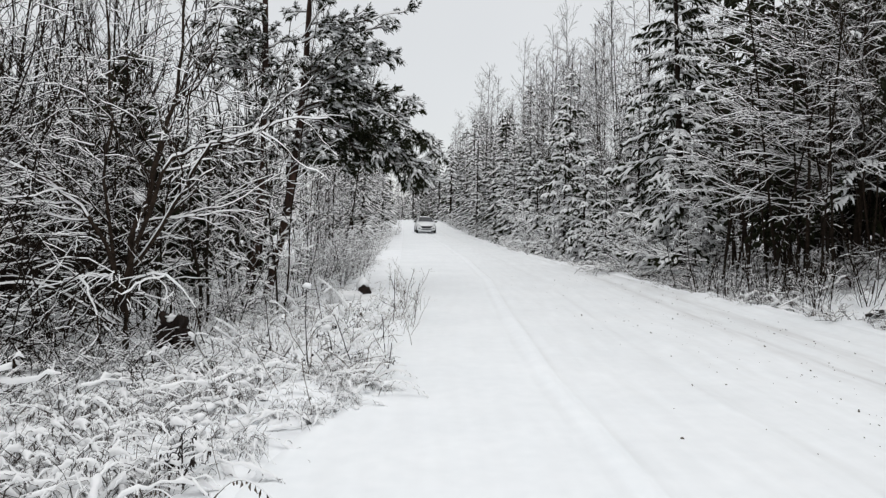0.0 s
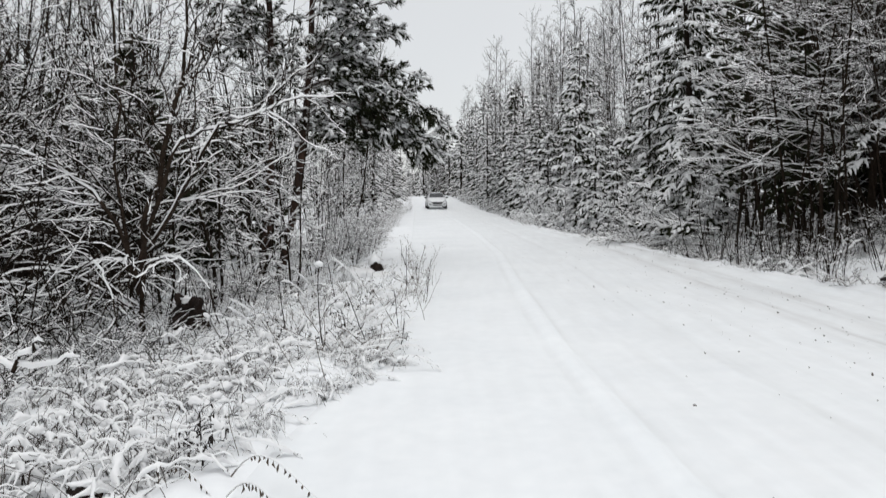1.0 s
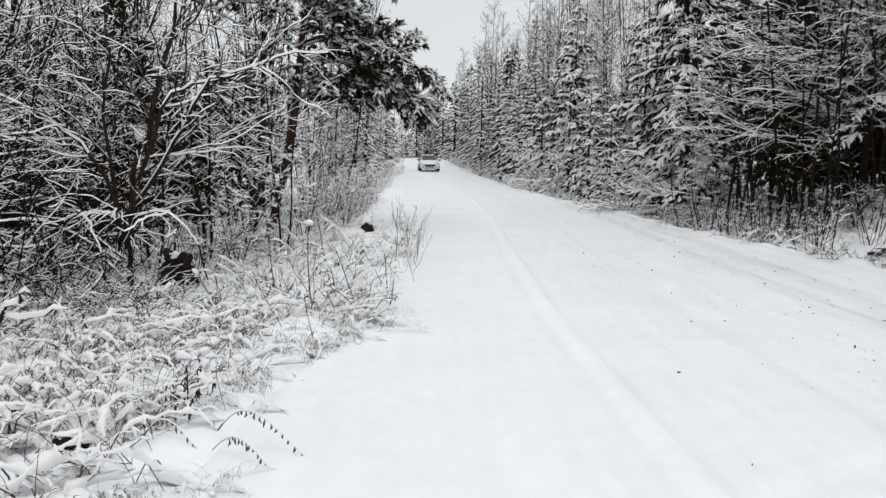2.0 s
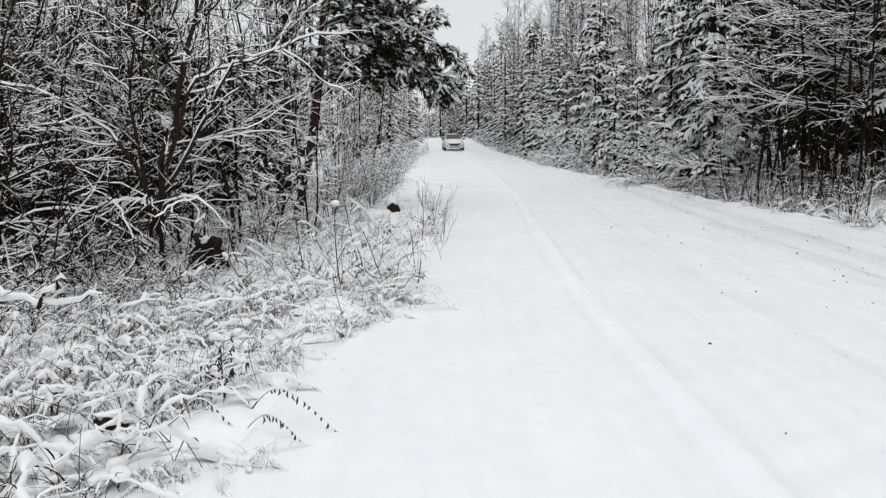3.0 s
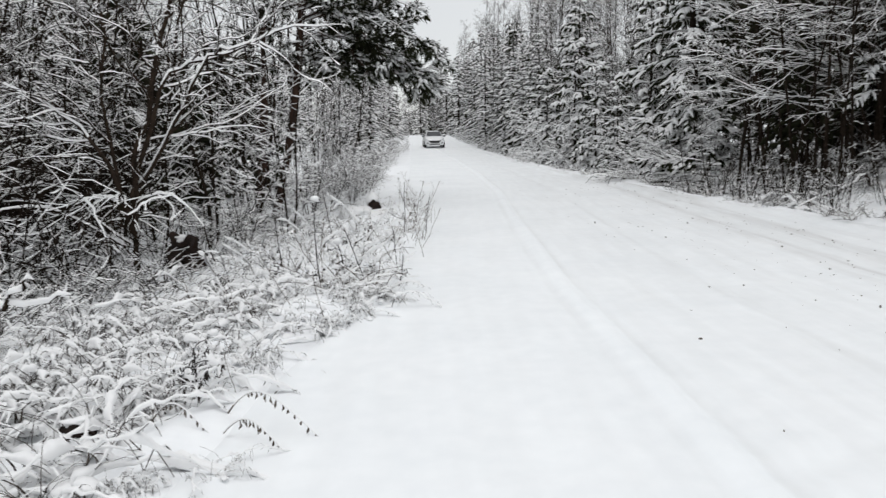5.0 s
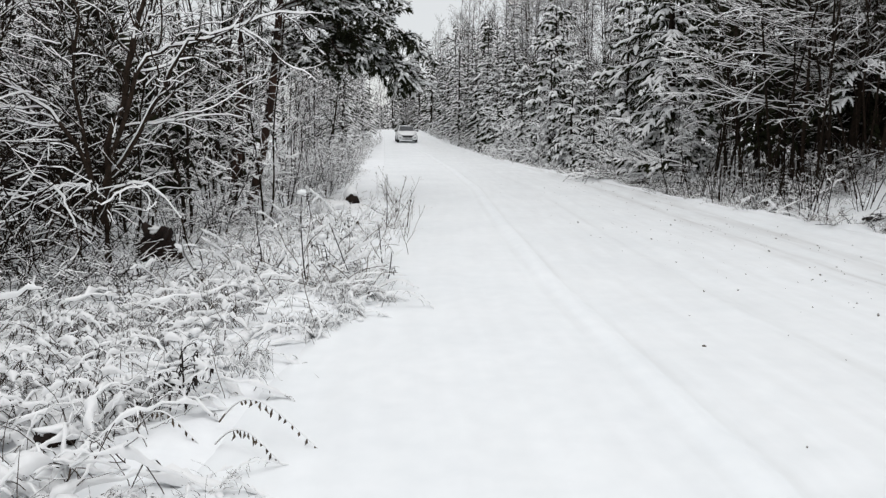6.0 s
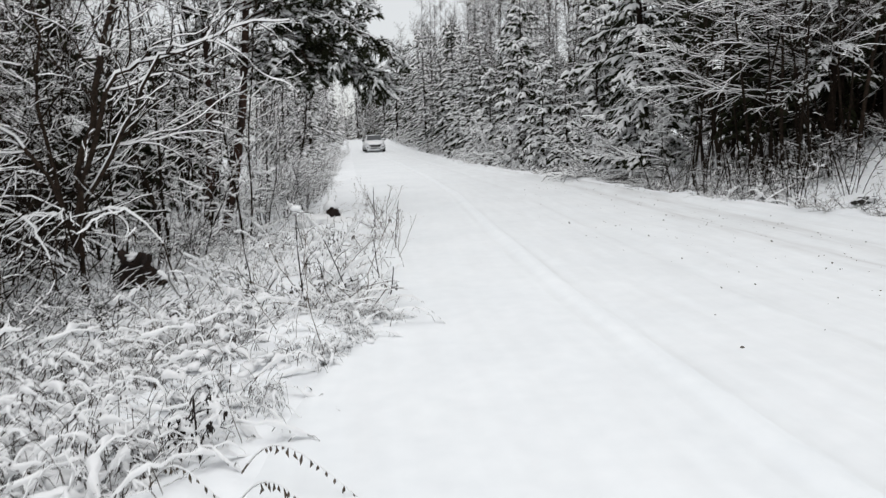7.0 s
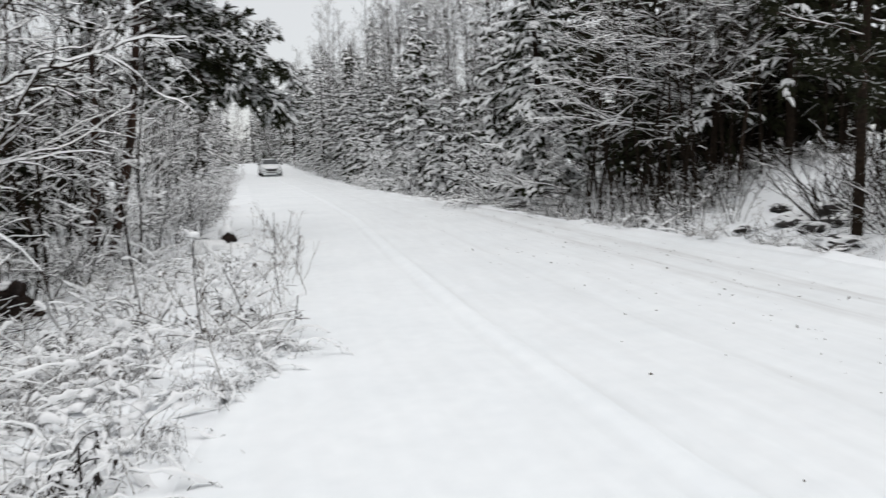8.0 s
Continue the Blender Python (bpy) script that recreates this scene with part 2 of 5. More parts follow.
# 0.3035 and 0.3275 paint the ridge's edge shade; other peaks are track grime
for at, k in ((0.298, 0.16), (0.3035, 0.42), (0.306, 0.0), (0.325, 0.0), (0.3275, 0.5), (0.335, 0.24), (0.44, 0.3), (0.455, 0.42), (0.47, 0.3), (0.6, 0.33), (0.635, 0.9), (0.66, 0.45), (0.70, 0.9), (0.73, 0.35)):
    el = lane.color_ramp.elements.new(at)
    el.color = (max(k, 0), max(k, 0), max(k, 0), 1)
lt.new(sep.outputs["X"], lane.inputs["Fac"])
grime_shade = nt.new("ShaderNodeMath")
grime_shade.operation = "MULTIPLY"
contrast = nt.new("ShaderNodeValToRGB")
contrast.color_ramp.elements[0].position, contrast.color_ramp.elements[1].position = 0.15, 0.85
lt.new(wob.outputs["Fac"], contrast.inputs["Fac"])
lt.new(contrast.outputs["Color"], grime_shade.inputs[0])
lt.new(lane.outputs["Color"], grime_shade.inputs[1])
dirty_shaded = nt.new("ShaderNodeMix")
dirty_shaded.data_type = "RGBA"
dirty_shaded.inputs["B"].default_value = (0.54, 0.535, 0.53, 1)
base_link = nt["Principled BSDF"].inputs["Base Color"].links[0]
lt.new(base_link.from_socket, dirty_shaded.inputs["A"])
lt.new(grime_shade.outputs[0], dirty_shaded.inputs["Factor"])
lt.new(dirty_shaded.outputs["Result"], nt["Principled BSDF"].inputs["Base Color"])
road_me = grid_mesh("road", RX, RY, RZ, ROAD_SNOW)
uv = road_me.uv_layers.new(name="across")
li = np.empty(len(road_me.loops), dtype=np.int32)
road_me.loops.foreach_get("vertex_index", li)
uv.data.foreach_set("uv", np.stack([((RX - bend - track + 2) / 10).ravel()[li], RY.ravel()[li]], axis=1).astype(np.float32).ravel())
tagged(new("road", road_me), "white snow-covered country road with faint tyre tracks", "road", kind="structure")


def road_z(x, y):
    """The height of the road's surface at a place."""
    j, i = np.argmin(abs(road_y - y)), 0
    i = int(np.clip(round((x - RL[j, 0]) / (RR[j, 0] - RL[j, 0]) * 95), 0, 95))
    return float(RZ[j, i])


# ---------------------------------------------------------------- growing wood
def unit(v):
    n = math.sqrt(v[0] * v[0] + v[1] * v[1] + v[2] * v[2]) + 1e-9
    return (v[0] / n, v[1] / n, v[2] / n)


def cross(a, b):
    return (a[1] * b[2] - a[2] * b[1], a[2] * b[0] - a[0] * b[2], a[0] * b[1] - a[1] * b[0])


def rand_dir(R):
    return unit((R.gauss(0, 1), R.gauss(0, 1), R.gauss(0, 1)))


def off_axis(d, angle, R, flatness=0.0):
    """A direction that leaves d by an angle, to a side taken by chance; flatness keeps it level."""
    v = rand_dir(R)
    v = unit(cross(d, v))
    v = (v[0], v[1], v[2] * (1 - flatness))
    v = unit(v)
    c, s = math.cos(angle), math.sin(angle)
    return unit((d[0] * c + v[0] * s, d[1] * c + v[1] * s, d[2] * c + v[2] * s))


def grow(out, p, d, length, r, lev, spec, R, snow=1.0):
    """One shoot and, by the spec of its level, its side shoots. A level: segments, wander, lift per segment,
    side shoots per metre, where they begin, their angle, their length and thickness against this shoot's, thinnest."""
    segs, wander, lift, per_m, begin, angle, ratio, thin, tip = spec[lev]
    pts, rads, dirs = [p], [r], [d]
    step = length / segs
    o = d
    for i in range(segs):
        w = rand_dir(R)
        d = unit((d[0] + wander * w[0] + 0.2 * o[0], d[1] + wander * w[1] + 0.2 * o[1], d[2] + wander * w[2] + 0.2 * o[2] + lift))
        p = (p[0] + d[0] * step, p[1] + d[1] * step, p[2] + d[2] * step)
        pts.append(p)
        dirs.append(d)
        rads.append(max(tip, r + (tip - r) * (i + 1) / segs))
    out.setdefault(lev, []).append((pts, rads, snow * R.uniform(-0.15, 1.2)))
    if lev + 1 < len(spec):
        shoots(out, pts, rads, dirs, length, lev, spec, R, snow)
    return pts


def shoots(out, pts, rads, dirs, length, lev, spec, R, snow=1.0):
    segs, wander, lift, per_m, begin, angle, ratio, thin, tip = spec[lev]
    n = length * per_m
    n = int(n) + (R.random() < n - int(n))
    m = len(pts) - 1
    for _ in range(n):
        t = begin + (1 - begin) * R.random()
        i = min(int(t * m), m - 1)
        f = t * m - i
        a, b = pts[i], pts[i + 1]
        q = tuple(a[k] + (b[k] - a[k]) * f for k in range(3))
        rr = rads[i] + (rads[i + 1] - rads[i]) * f
        nd = off_axis(dirs[i + 1], angle * R.uniform(0.7, 1.3), R)
        grow(out, q, nd, length * ratio * (1.15 - 0.7 * t) * R.uniform(0.55, 1.25), max(spec[lev + 1][8], rr * thin), lev + 1, spec, R, snow)


def led_limb(out, pts, r0, r1, spec, R, snow=1.0):
    """A limb along given bends, rounded off, with the side shoots of level 1."""
    pts = [Vector(p) for p in pts]
    fine = []
    for i in range(len(pts) - 1):
        a, b = pts[max(i - 1, 0)], pts[min(i + 2, len(pts) - 1)]
        for k in range(3):
            t = k / 3
            p, q = pts[i], pts[i + 1]
            m0, m1 = (q - a) / 2, (b - p) / 2
            fine.append(p * (2 * t ** 3 - 3 * t ** 2 + 1) + m0 * (t ** 3 - 2 * t ** 2 + t) + q * (-2 * t ** 3 + 3 * t ** 2) + m1 * (t ** 3 - t ** 2)
                        + Vector(rand_dir(R)) * 0.04)
    fine.append(pts[-1])
    n = len(fine)
    rads = [r0 + (r1 - r0) * i / (n - 1) for i in range(n)]
    tup = [tuple(p) for p in fine]
    dirs = [unit(tuple(fine[min(i + 1, n - 1)] - fine[max(i - 1, 0)])) for i in range(n)]
    out.setdefault(0, []).append((tup, rads, snow))
    length = sum((fine[i + 1] - fine[i]).length for i in range(n - 1))
    shoots(out, tup, rads, dirs, length, 0, spec, R, snow)


def wooden(name, label, category, out, mat, snow, seed, group="", stem_name="stem", stem_sides=8, stem_snow=1.0, m=None, twig_mat=None, rounded=False, joined=False):
    """A shrub or tree from grown shoots: each stem a part, then the twigs and the snow on them."""
    ob = thing(name, label, category, group, m)
    for k, s in enumerate([] if joined else out.get(0, [])):
        v, wood, white = sweep([s], stem_sides, snow * stem_snow, np.random.default_rng(seed + k), rounded)
        st = part_of(ob, stem_name, mesh_from(stem_name, v, wood, mat))
        if len(white):
            tagged(part_of(st, "snow", mesh_from("snow", v, white, SNOW), "white snow on the stem"), kind="stuff")
    rest = [s for lev in out if joined or lev > 0 for s in out[lev]]
    if rest:
        clad(ob, "twig_growth", rest, 3, twig_mat or mat, snow, seed, rounded=rounded)
    return ob


#            segs wander lift per_m begin angle ratio thin tip
WILLOW = [(12, 0.34, 0.03, 2.8, 0.2, 0.75, 0.42, 0.55, 0.0085),
          (10, 0.38, -0.01, 3.4, 0.12, 0.75, 0.44, 0.65, 0.0062),
          (7, 0.38, -0.01, 3.8, 0.1, 0.8, 0.48, 0.75, 0.005),
          (4, 0.4, -0.01, 0, 0, 0, 0, 0, 0.004)]
SAPLING = [(10, 0.16, 0.04, 4.0, 0.14, 0.85, 0.23, 0.5, 0.008),
           (5, 0.36, 0.05, 4.4, 0.1, 0.75, 0.45, 0.7, 0.0048),
           (3, 0.4, 0.0, 0, 0, 0, 0, 0, 0.0038)]
TALL = [(10, 0.05, 0.03, 5.4, 0.12, 0.85, 0.16, 0.4, 0.013),
        (3, 0.3, 0.02, 5.0, 0.1, 0.75, 0.45, 0.7, 0.0085),
        (2, 0.42, -0.12, 0, 0, 0, 0, 0, 0.0065)]
LACE = [(10, 0.2, 0.02, 4.2, 0.25, 0.6, 0.48, 0.5, 0.008),
        (7, 0.3, -0.03, 4.0, 0.1, 0.6, 0.45, 0.6, 0.0055),
        (4, 0.36, -0.04, 1.6, 0.1, 0.6, 0.45, 0.8, 0.0045),
        (2, 0.38, -0.03, 0, 0, 0, 0, 0, 0.0035)]


def shrub(seed, stems, height, lean, spec, spread=0.25, r=0.03, snow=1.0):
    R = random.Random(seed)
    out = {}
    for i in range(stems):
        a = 6.283 * (i + R.random() * 0.8) / stems
        tilt = lean * R.uniform(0.4, 1.2)
        d = unit((math.cos(a) * tilt, math.sin(a) * tilt, 1))
        p = (math.cos(a) * spread * R.random(), math.sin(a) * spread * R.random(), -0.1)
        grow(out, p, d, height * R.uniform(0.65, 1.1), r * R.uniform(0.7, 1.2), 0, spec, R, snow)
    return out


def at(x, y, turn=0.0, size=1.0, sink=0.05, tall=1.0):
    return pose(x, y, h(x, y) - sink, 0, 0, turn) @ Matrix.Diagonal((size, size, size * tall, 1))


# ---------------------------------------------------------------- the leaning willow beside the ditch
R = random.Random(21)
out = {}
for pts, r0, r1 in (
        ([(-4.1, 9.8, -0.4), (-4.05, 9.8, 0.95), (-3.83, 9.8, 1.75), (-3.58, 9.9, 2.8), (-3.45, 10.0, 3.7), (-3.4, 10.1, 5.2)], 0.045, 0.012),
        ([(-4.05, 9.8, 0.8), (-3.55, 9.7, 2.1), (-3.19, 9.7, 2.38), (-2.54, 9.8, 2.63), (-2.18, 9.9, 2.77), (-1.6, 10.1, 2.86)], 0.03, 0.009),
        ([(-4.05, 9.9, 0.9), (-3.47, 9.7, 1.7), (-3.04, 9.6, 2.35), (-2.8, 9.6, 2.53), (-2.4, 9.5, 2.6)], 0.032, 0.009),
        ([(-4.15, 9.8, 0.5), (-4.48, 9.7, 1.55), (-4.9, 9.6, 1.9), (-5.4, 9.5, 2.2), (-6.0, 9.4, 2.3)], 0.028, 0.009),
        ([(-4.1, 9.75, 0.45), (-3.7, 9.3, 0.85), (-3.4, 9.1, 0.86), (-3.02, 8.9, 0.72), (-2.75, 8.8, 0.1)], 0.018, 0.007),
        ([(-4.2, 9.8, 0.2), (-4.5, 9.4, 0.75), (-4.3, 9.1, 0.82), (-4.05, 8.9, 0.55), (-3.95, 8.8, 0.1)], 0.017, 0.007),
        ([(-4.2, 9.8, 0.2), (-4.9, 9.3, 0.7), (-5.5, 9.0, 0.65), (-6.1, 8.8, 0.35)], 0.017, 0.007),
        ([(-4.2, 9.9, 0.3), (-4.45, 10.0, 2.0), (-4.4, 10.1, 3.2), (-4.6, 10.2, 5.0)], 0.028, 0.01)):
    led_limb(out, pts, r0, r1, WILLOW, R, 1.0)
# a spray of hanging fingers
FINGER = [(5, 0.3, -0.04, 2.6, 0.3, 0.6, 0.35, 0.8, 0.005), (3, 0.3, -0.05, 0, 0, 0, 0, 0, 0.004)]
for k in range(9):
    t = k / 8
    ex, ez = -5.15 + 1.55 * t, 0.5 - 0.42 * math.sin(math.pi * (0.15 + 0.7 * t))
    led_limb(out, [(-3.98, 9.25, 0.8), (-3.98 + 0.35 * (ex + 3.98), 9.1, 0.86), (-3.98 + 0.75 * (ex + 3.98), 8.95, 0.5 * (0.86 + ez)), (ex, 8.85, ez)], 0.008, 0.004, FINGER, R, 0.8)
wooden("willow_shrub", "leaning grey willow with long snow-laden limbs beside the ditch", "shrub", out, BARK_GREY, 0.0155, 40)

# willow clumps that fill the ditch side
for seed, x, y, n, tall, lean in ((51, -6.4, 9.6, 8, 4.6, 0.6), (52, -8.6, 11.5, 8, 5.6, 0.5), (53, -5.6, 12.3, 7, 5.2, 0.45), (55, -7.6, 10.4, 8, 5.0, 0.5)):
    wooden("willow_shrub", "dense grey willow clump with white snow along its twigs", "shrub",
           shrub(seed, n, tall, lean, WILLOW, 0.35, 0.017, 0.75), BARK_DARK, 0.012, seed, "willow clumps", stem_snow=0.6, m=at(x, y, seed * 40))

# saplings of alder and birch behind them
kinds = []
for seed, tall in ((61, 7.5), (62, 6.0), (63, 8.5), (64, 5.0)):
    kinds.append(wooden("alder_sapling", "slender dark alder sapling with snow on its thin branches", "tree",
                        shrub(seed, 2, tall, 0.12, SAPLING, 0.1, 0.026, 1.1), BARK_DARK, 0.013, seed, "roadside saplings"))
R = random.Random(8)
spots = []
while len(spots) < 44:
    y = 11.5 + 16 * R.random() ** 1.5
    x = road_left(y) - 1.6 - R.uniform(0.8, 2.6 + y * 0.45)
    if abs(x + 3.7) < 0.8 and abs(y - 17) < 1.0 or (x > -4.0 and y < 13.5):
        continue
    if all((x - a) ** 2 + (y - b) ** 2 > 0.55 for a, b in spots):
        spots.append((x, y))
for i in range(30):
    y = R.uniform(13.5, 24)
    spots.append((-0.42 * y - R.uniform(-1.5, 5.5), y))
spots += [(-5.6, 19), (-6.6, 20.5), (-6.0, 22), (-5.2, 21), (-7.0, 18.5), (-5.9, 17.4)]
spots += [(-7.0, 11.6), (-8.3, 12.6), (-9.5, 12.0), (8.3, 18.4), (8.9, 20.3), (9.9, 19.0), (7.9, 21.0), (11.2, 18.0)]
for i in range(10):
    y = 27 + 30 * R.random()
    spots.append((road_right(y) + 2.6 + R.uniform(0, 3), y))
for i, (x, y) in enumerate(spots):
    m = at(x, y, R.uniform(0, 360), R.uniform(0.75, 1.15) * (1.2 if 44 <= i < 80 else 1), tall=R.uniform(0.85, 1.2))
    if i < 4:
        kinds[i].matrix_basis = m
    else:
        copy_thing(kinds[i % 4], m)

SNOWY = [(9, 0.2, 0.04, 5.0, 0.1, 0.9, 0.3, 0.5, 0.007),
         (5, 0.4, 0.0, 6.5, 0.1, 0.75, 0.45, 0.7, 0.006),
         (3, 0.45, -0.04, 0, 0, 0, 0, 0, 0.005)]
laden = [wooden("alder_shrub", "young alder bowed under thick white snow", "shrub", shrub(s, 4, 3.4, 0.45, SNOWY, 0.25, 0.02, 1.7), BARK_DARK, 0.03, s, "snow-laden young alders") for s in (66, 67)]
places = [(-3.3, 16.6, 0, 0.85), (-3.7, 13.2, 130, 0.8), (-3.1, 18.0, 70, 0.9), (-4.1, 12.4, 200, 0.8), (-2.9, 19.9, 300, 0.9), (-2.8, 21.0, 20, 0.85), (-3.1, 18.8, 160, 1.0), (-2.7, 21.8, 240, 0.9), (-3.2, 24.0, 90, 1.0), (-3.6, 15.2, 140, 0.65), (-3.2, 17.2, 210, 0.6), (-2.7, 19.2, 80, 0.6), (-3.7, 14.2, 310, 0.6), (-2.9, 22.4, 190, 0.65), (-3.9, 13.1, 60, 0.6), (-2.8, 23.6, 10, 0.7)]
for i, (x, y, turn, size) in enumerate(places):
    if i < 2:
        laden[i].matrix_basis = at(x, y, turn, size * 0.8)
    else:
        copy_thing(laden[i % 2], at(x, y, turn, size * 0.8))

# ---------------------------------------------------------------- conifers
def bough(out, p, az, length, droop, R, dense, width, snow, lift=0.25, fine=True):
    """A spruce bough: an axis that sinks towards its tip, with drooping fingers of needles, each under its own pad of snow."""
    n = 4 if fine else 3
    pts, q = [p], p
    for i in range(n):
        s = length / n
        az2 = az + R.uniform(-0.12, 0.12)
        dz = lift - droop * ((i + 0.5) / n) ** 0.8
        q = (q[0] + math.cos(az2) * s, q[1] + math.sin(az2) * s, q[2] + dz * s)
        pts.append(q)
    out.setdefault("bough", []).append((pts, [0.01 + 0.007 * length * (1 - i / n) for i in range(n + 1)], snow))
    k = max(2, int(length * dense))
    for j in range(k):
        t = 0.25 + 0.75 * (j + R.random()) / k
        i = min(int(t * n), n - 1)
        f = t * n - i
        a = tuple(pts[i][c] + (pts[i + 1][c] - pts[i][c]) * f for c in range(3))
        ln = (0.2 + 0.16 * length * (1 - t)) * R.uniform(0.6, 1.25)
        for sgn in (-1, 1):
            ang = az + sgn * R.uniform(0.1, 0.9)
            sx, sy = math.cos(ang), math.sin(ang)
            dr = R.uniform(-0.85, -0.2)
            w = width * R.uniform(0.6, 1.2)
            line = [a] + [(a[0] + sx * ln * u, a[1] + sy * ln * u, a[2] + ln * u * (0.15 + (dr - 0.15) * u)) for u in (0.4, 0.75, 1.05)]
            out.setdefault("spray", []).append((line, [w * 0.4, w, w * 0.85, w * 0.15], snow * (R.random() < 0.56) * R.uniform(0.4, 1.25)))
            if R.random() < (0.8 if fine else 0.45):
                hl, c = ln * R.uniform(0.5, 0.9), line[1]
                out.setdefault("under", []).append(([c, (c[0] + sx * hl * 0.35, c[1] + sy * hl * 0.35, c[2] - hl * 0.45), (c[0] + sx * hl * 0.5, c[1] + sy * hl * 0.5, c[2] - hl)],
                                                    [w * 0.35, w * 0.6, w * 0.08], 0))


def spruce_tree(seed, tall, reach, first, whorl, dense, width, snow, label, m, group="roadside spruces", depth=0.045, fine=True, thick=0.011, name="spruce_tree"):
    R = random.Random(seed)
    ob = thing(name, label, "tree", group, m)
    r0 = thick * tall + 0.02
    trunk = [(R.uniform(-0.03, 0.03), R.uniform(-0.03, 0.03), tall * i / 8 - 0.15) for i in range(9)]
    v, wood, _ = sweep([(trunk, [r0 * (1 - 0.93 * i / 8) for i in range(9)], 0)], 8, 0)
    part_of(ob, "trunk", mesh_from("trunk", v, wood, BARK_DARK))
    out = {}
    z = first
    while z < tall - 0.1:
        up = z / tall
        ln = reach * (1 - up) ** 0.7 * (0.75 + 0.25 * min(1, (z - first) / 1.5 + 0.4)) + 0.12
        turn = R.uniform(0, 6.283)
        for k in range(5 if ln > 0.5 else 4):
            bough(out, (0, 0, z + R.uniform(-0.15, 0.15)), turn + k * 1.257 + R.uniform(-0.5, 0.5), ln * R.uniform(0.5, 1.2), R.uniform(0.7, 1.4) * (1 - 0.6 * up), R, dense, width, snow, 0.05 + 0.55 * up, fine)
        z += whorl * R.uniform(0.7, 1.3)
    clad(ob, "bough_wood", out["bough"], 3, BARK_DARK, depth * 0.5, seed)
    clad(ob, "needle_foliage", out["spray"], 4, NEEDLES, depth, seed + 1, label="dark green needle sprays", fat=True)
    clad(ob, "hanging_foliage", out["under"], 3, NEEDLES, 0, seed + 2, label="dark hanging needle sprays")
    return ob


near = spruce_tree(71, 12.5, 2.1, 0.9, 0.36, 9.5, 0.034, 1.0, "tall dark green spruce with heavy snow on its boughs", pose(7.55, 24.5, h(7.55, 24.5) - 0.05, 0, -2.5, 0), depth=0.036)
mid = spruce_tree(72, 9.5, 2.1, 0.4, 0.45, 5.0, 0.052, 1.0, "snow-laden spruce standing at the edge of the road", at(6.3, 40, 0), fine=False, depth=0.05)
young = spruce_tree(73, 4.6, 1.3, 0.25, 0.36, 6.0, 0.042, 1.0, "young spruce thick with fresh snow by the road", at(5.6, 31.4, 0), fine=False, depth=0.043)
perched = spruce_tree(75, 7.0, 1.2, 1.7, 0.4, 8.0, 0.03, 0.8, "slim spruce with snowy boughs above a bare trunk", at(9.2, 17.2, 0), depth=0.032)
copy_thing(perched, at(10.7, 16.6, 140, 1.15))
for src, x, y, turn, size, tall in (
        (young, 5.9, 28.6, 80, 0.8, 1), (young, 6.8, 35.5, 200, 1.1, 1), (mid, 6.9, 45, 140, 1.0, 0.9), (mid, 5.2, 49, 20, 0.85, 0.9), (mid, 9.0, 36, 290, 1.0, 1.05),
        (young, 5.0, 43, 300, 1.15, 1), (mid, 4.8, 57, 250, 0.95, 1), (mid, 3.4, 66, 60, 0.9, 0.85), (young, 4.4, 52, 140, 1.2, 1),
        (mid, 1.4, 81, 100, 0.9, 0.9), (mid, 9.6, 30.5, 120, 1.1, 1.1), (young, 8.2, 27.0, 30, 1.0, 1), (young, 5.7, 37.5, 10, 1.25, 1.1), (mid, 4.9, 46.5, 75, 0.8, 1.0), (mid, 4.2, 54, 160, 0.75, 1.0), (mid, 3.4, 60, 220, 0.8, 1.0), (mid, 2.6, 69, 300, 0.8, 1.05), (mid, 1.6, 76, 45, 0.85, 1.05), (young, 7.4, 29.8, 130, 1.3, 1.1),
        (mid, -9.5, 64, 20, 0.8, 0.8), (mid, -13, 100, 190, 1, 1)):
    copy_thing(src, at(x, y, turn, size, tall=tall))

# dark close-grown spruces of the wood on the bank, bare of boughs low down
deep = spruce_tree(74, 12.0, 2.2, 1.5, 0.48, 3.4, 0.085, 0.2, "dark spruce of the dense wood with bare lower trunk", at(10.4, 20.8), "spruces of the wood", fine=False, thick=0.0045)
for x, y, turn, size in ((11.8, 18.9, 50, 0.95), (9.0, 21.6, 100, 0.85), (12.6, 22.5, 210, 1.1), (13.8, 19.6, 280, 1.0), (15.5, 17.2, 330, 1.0), (10.9, 26, 20, 1.1),
                         (14.2, 12.6, 200, 0.9), (12, 31, 45, 1.1), (8.9, 19.0, 260, 0.7), (9.9, 18.6, 20, 0.75), (10.9, 17.6, 95, 0.8), (10.2, 19.9, 300, 0.85), (12.2, 16.6, 185, 0.8), (11.6, 20.6, 70, 0.95)):
    copy_thing(deep, at(x, y, turn, size))


def needle_tuft(out, p, d, size, R, count, width, snow):
    """A tuft at a shoot's end: loose needles round two or three full sprays, some of them under snow."""
    for _ in range(count):
        e = off_axis(d, R.uniform(0.2, 1.3), R)
        s = size * R.uniform(0.6, 1.25)
        b = (p[0] + e[0] * s, p[1] + e[1] * s, p[2] + e[2] * s * 0.7)
        out.setdefault("tuft", []).append(([p, b], [width, width * 0.35], 0))
    for _ in range(3):
        e = off_axis(d, R.uniform(0.1, 1.0), R, 0.4)
        s = size * R.uniform(0.7, 1.3)
        w = size * R.uniform(0.09, 0.17)
        line = [(p[0] + e[0] * s * u, p[1] + e[1] * s * u, p[2] + e[2] * s * u - 0.25 * s * u * u) for u in (-0.3, 0.35, 1.05)]
        out.setdefault("spray", []).append((line, [w * 0.5, w, w * 0.15], snow * (R.random() < 0.45) * R.uniform(0.4, 1.3)))


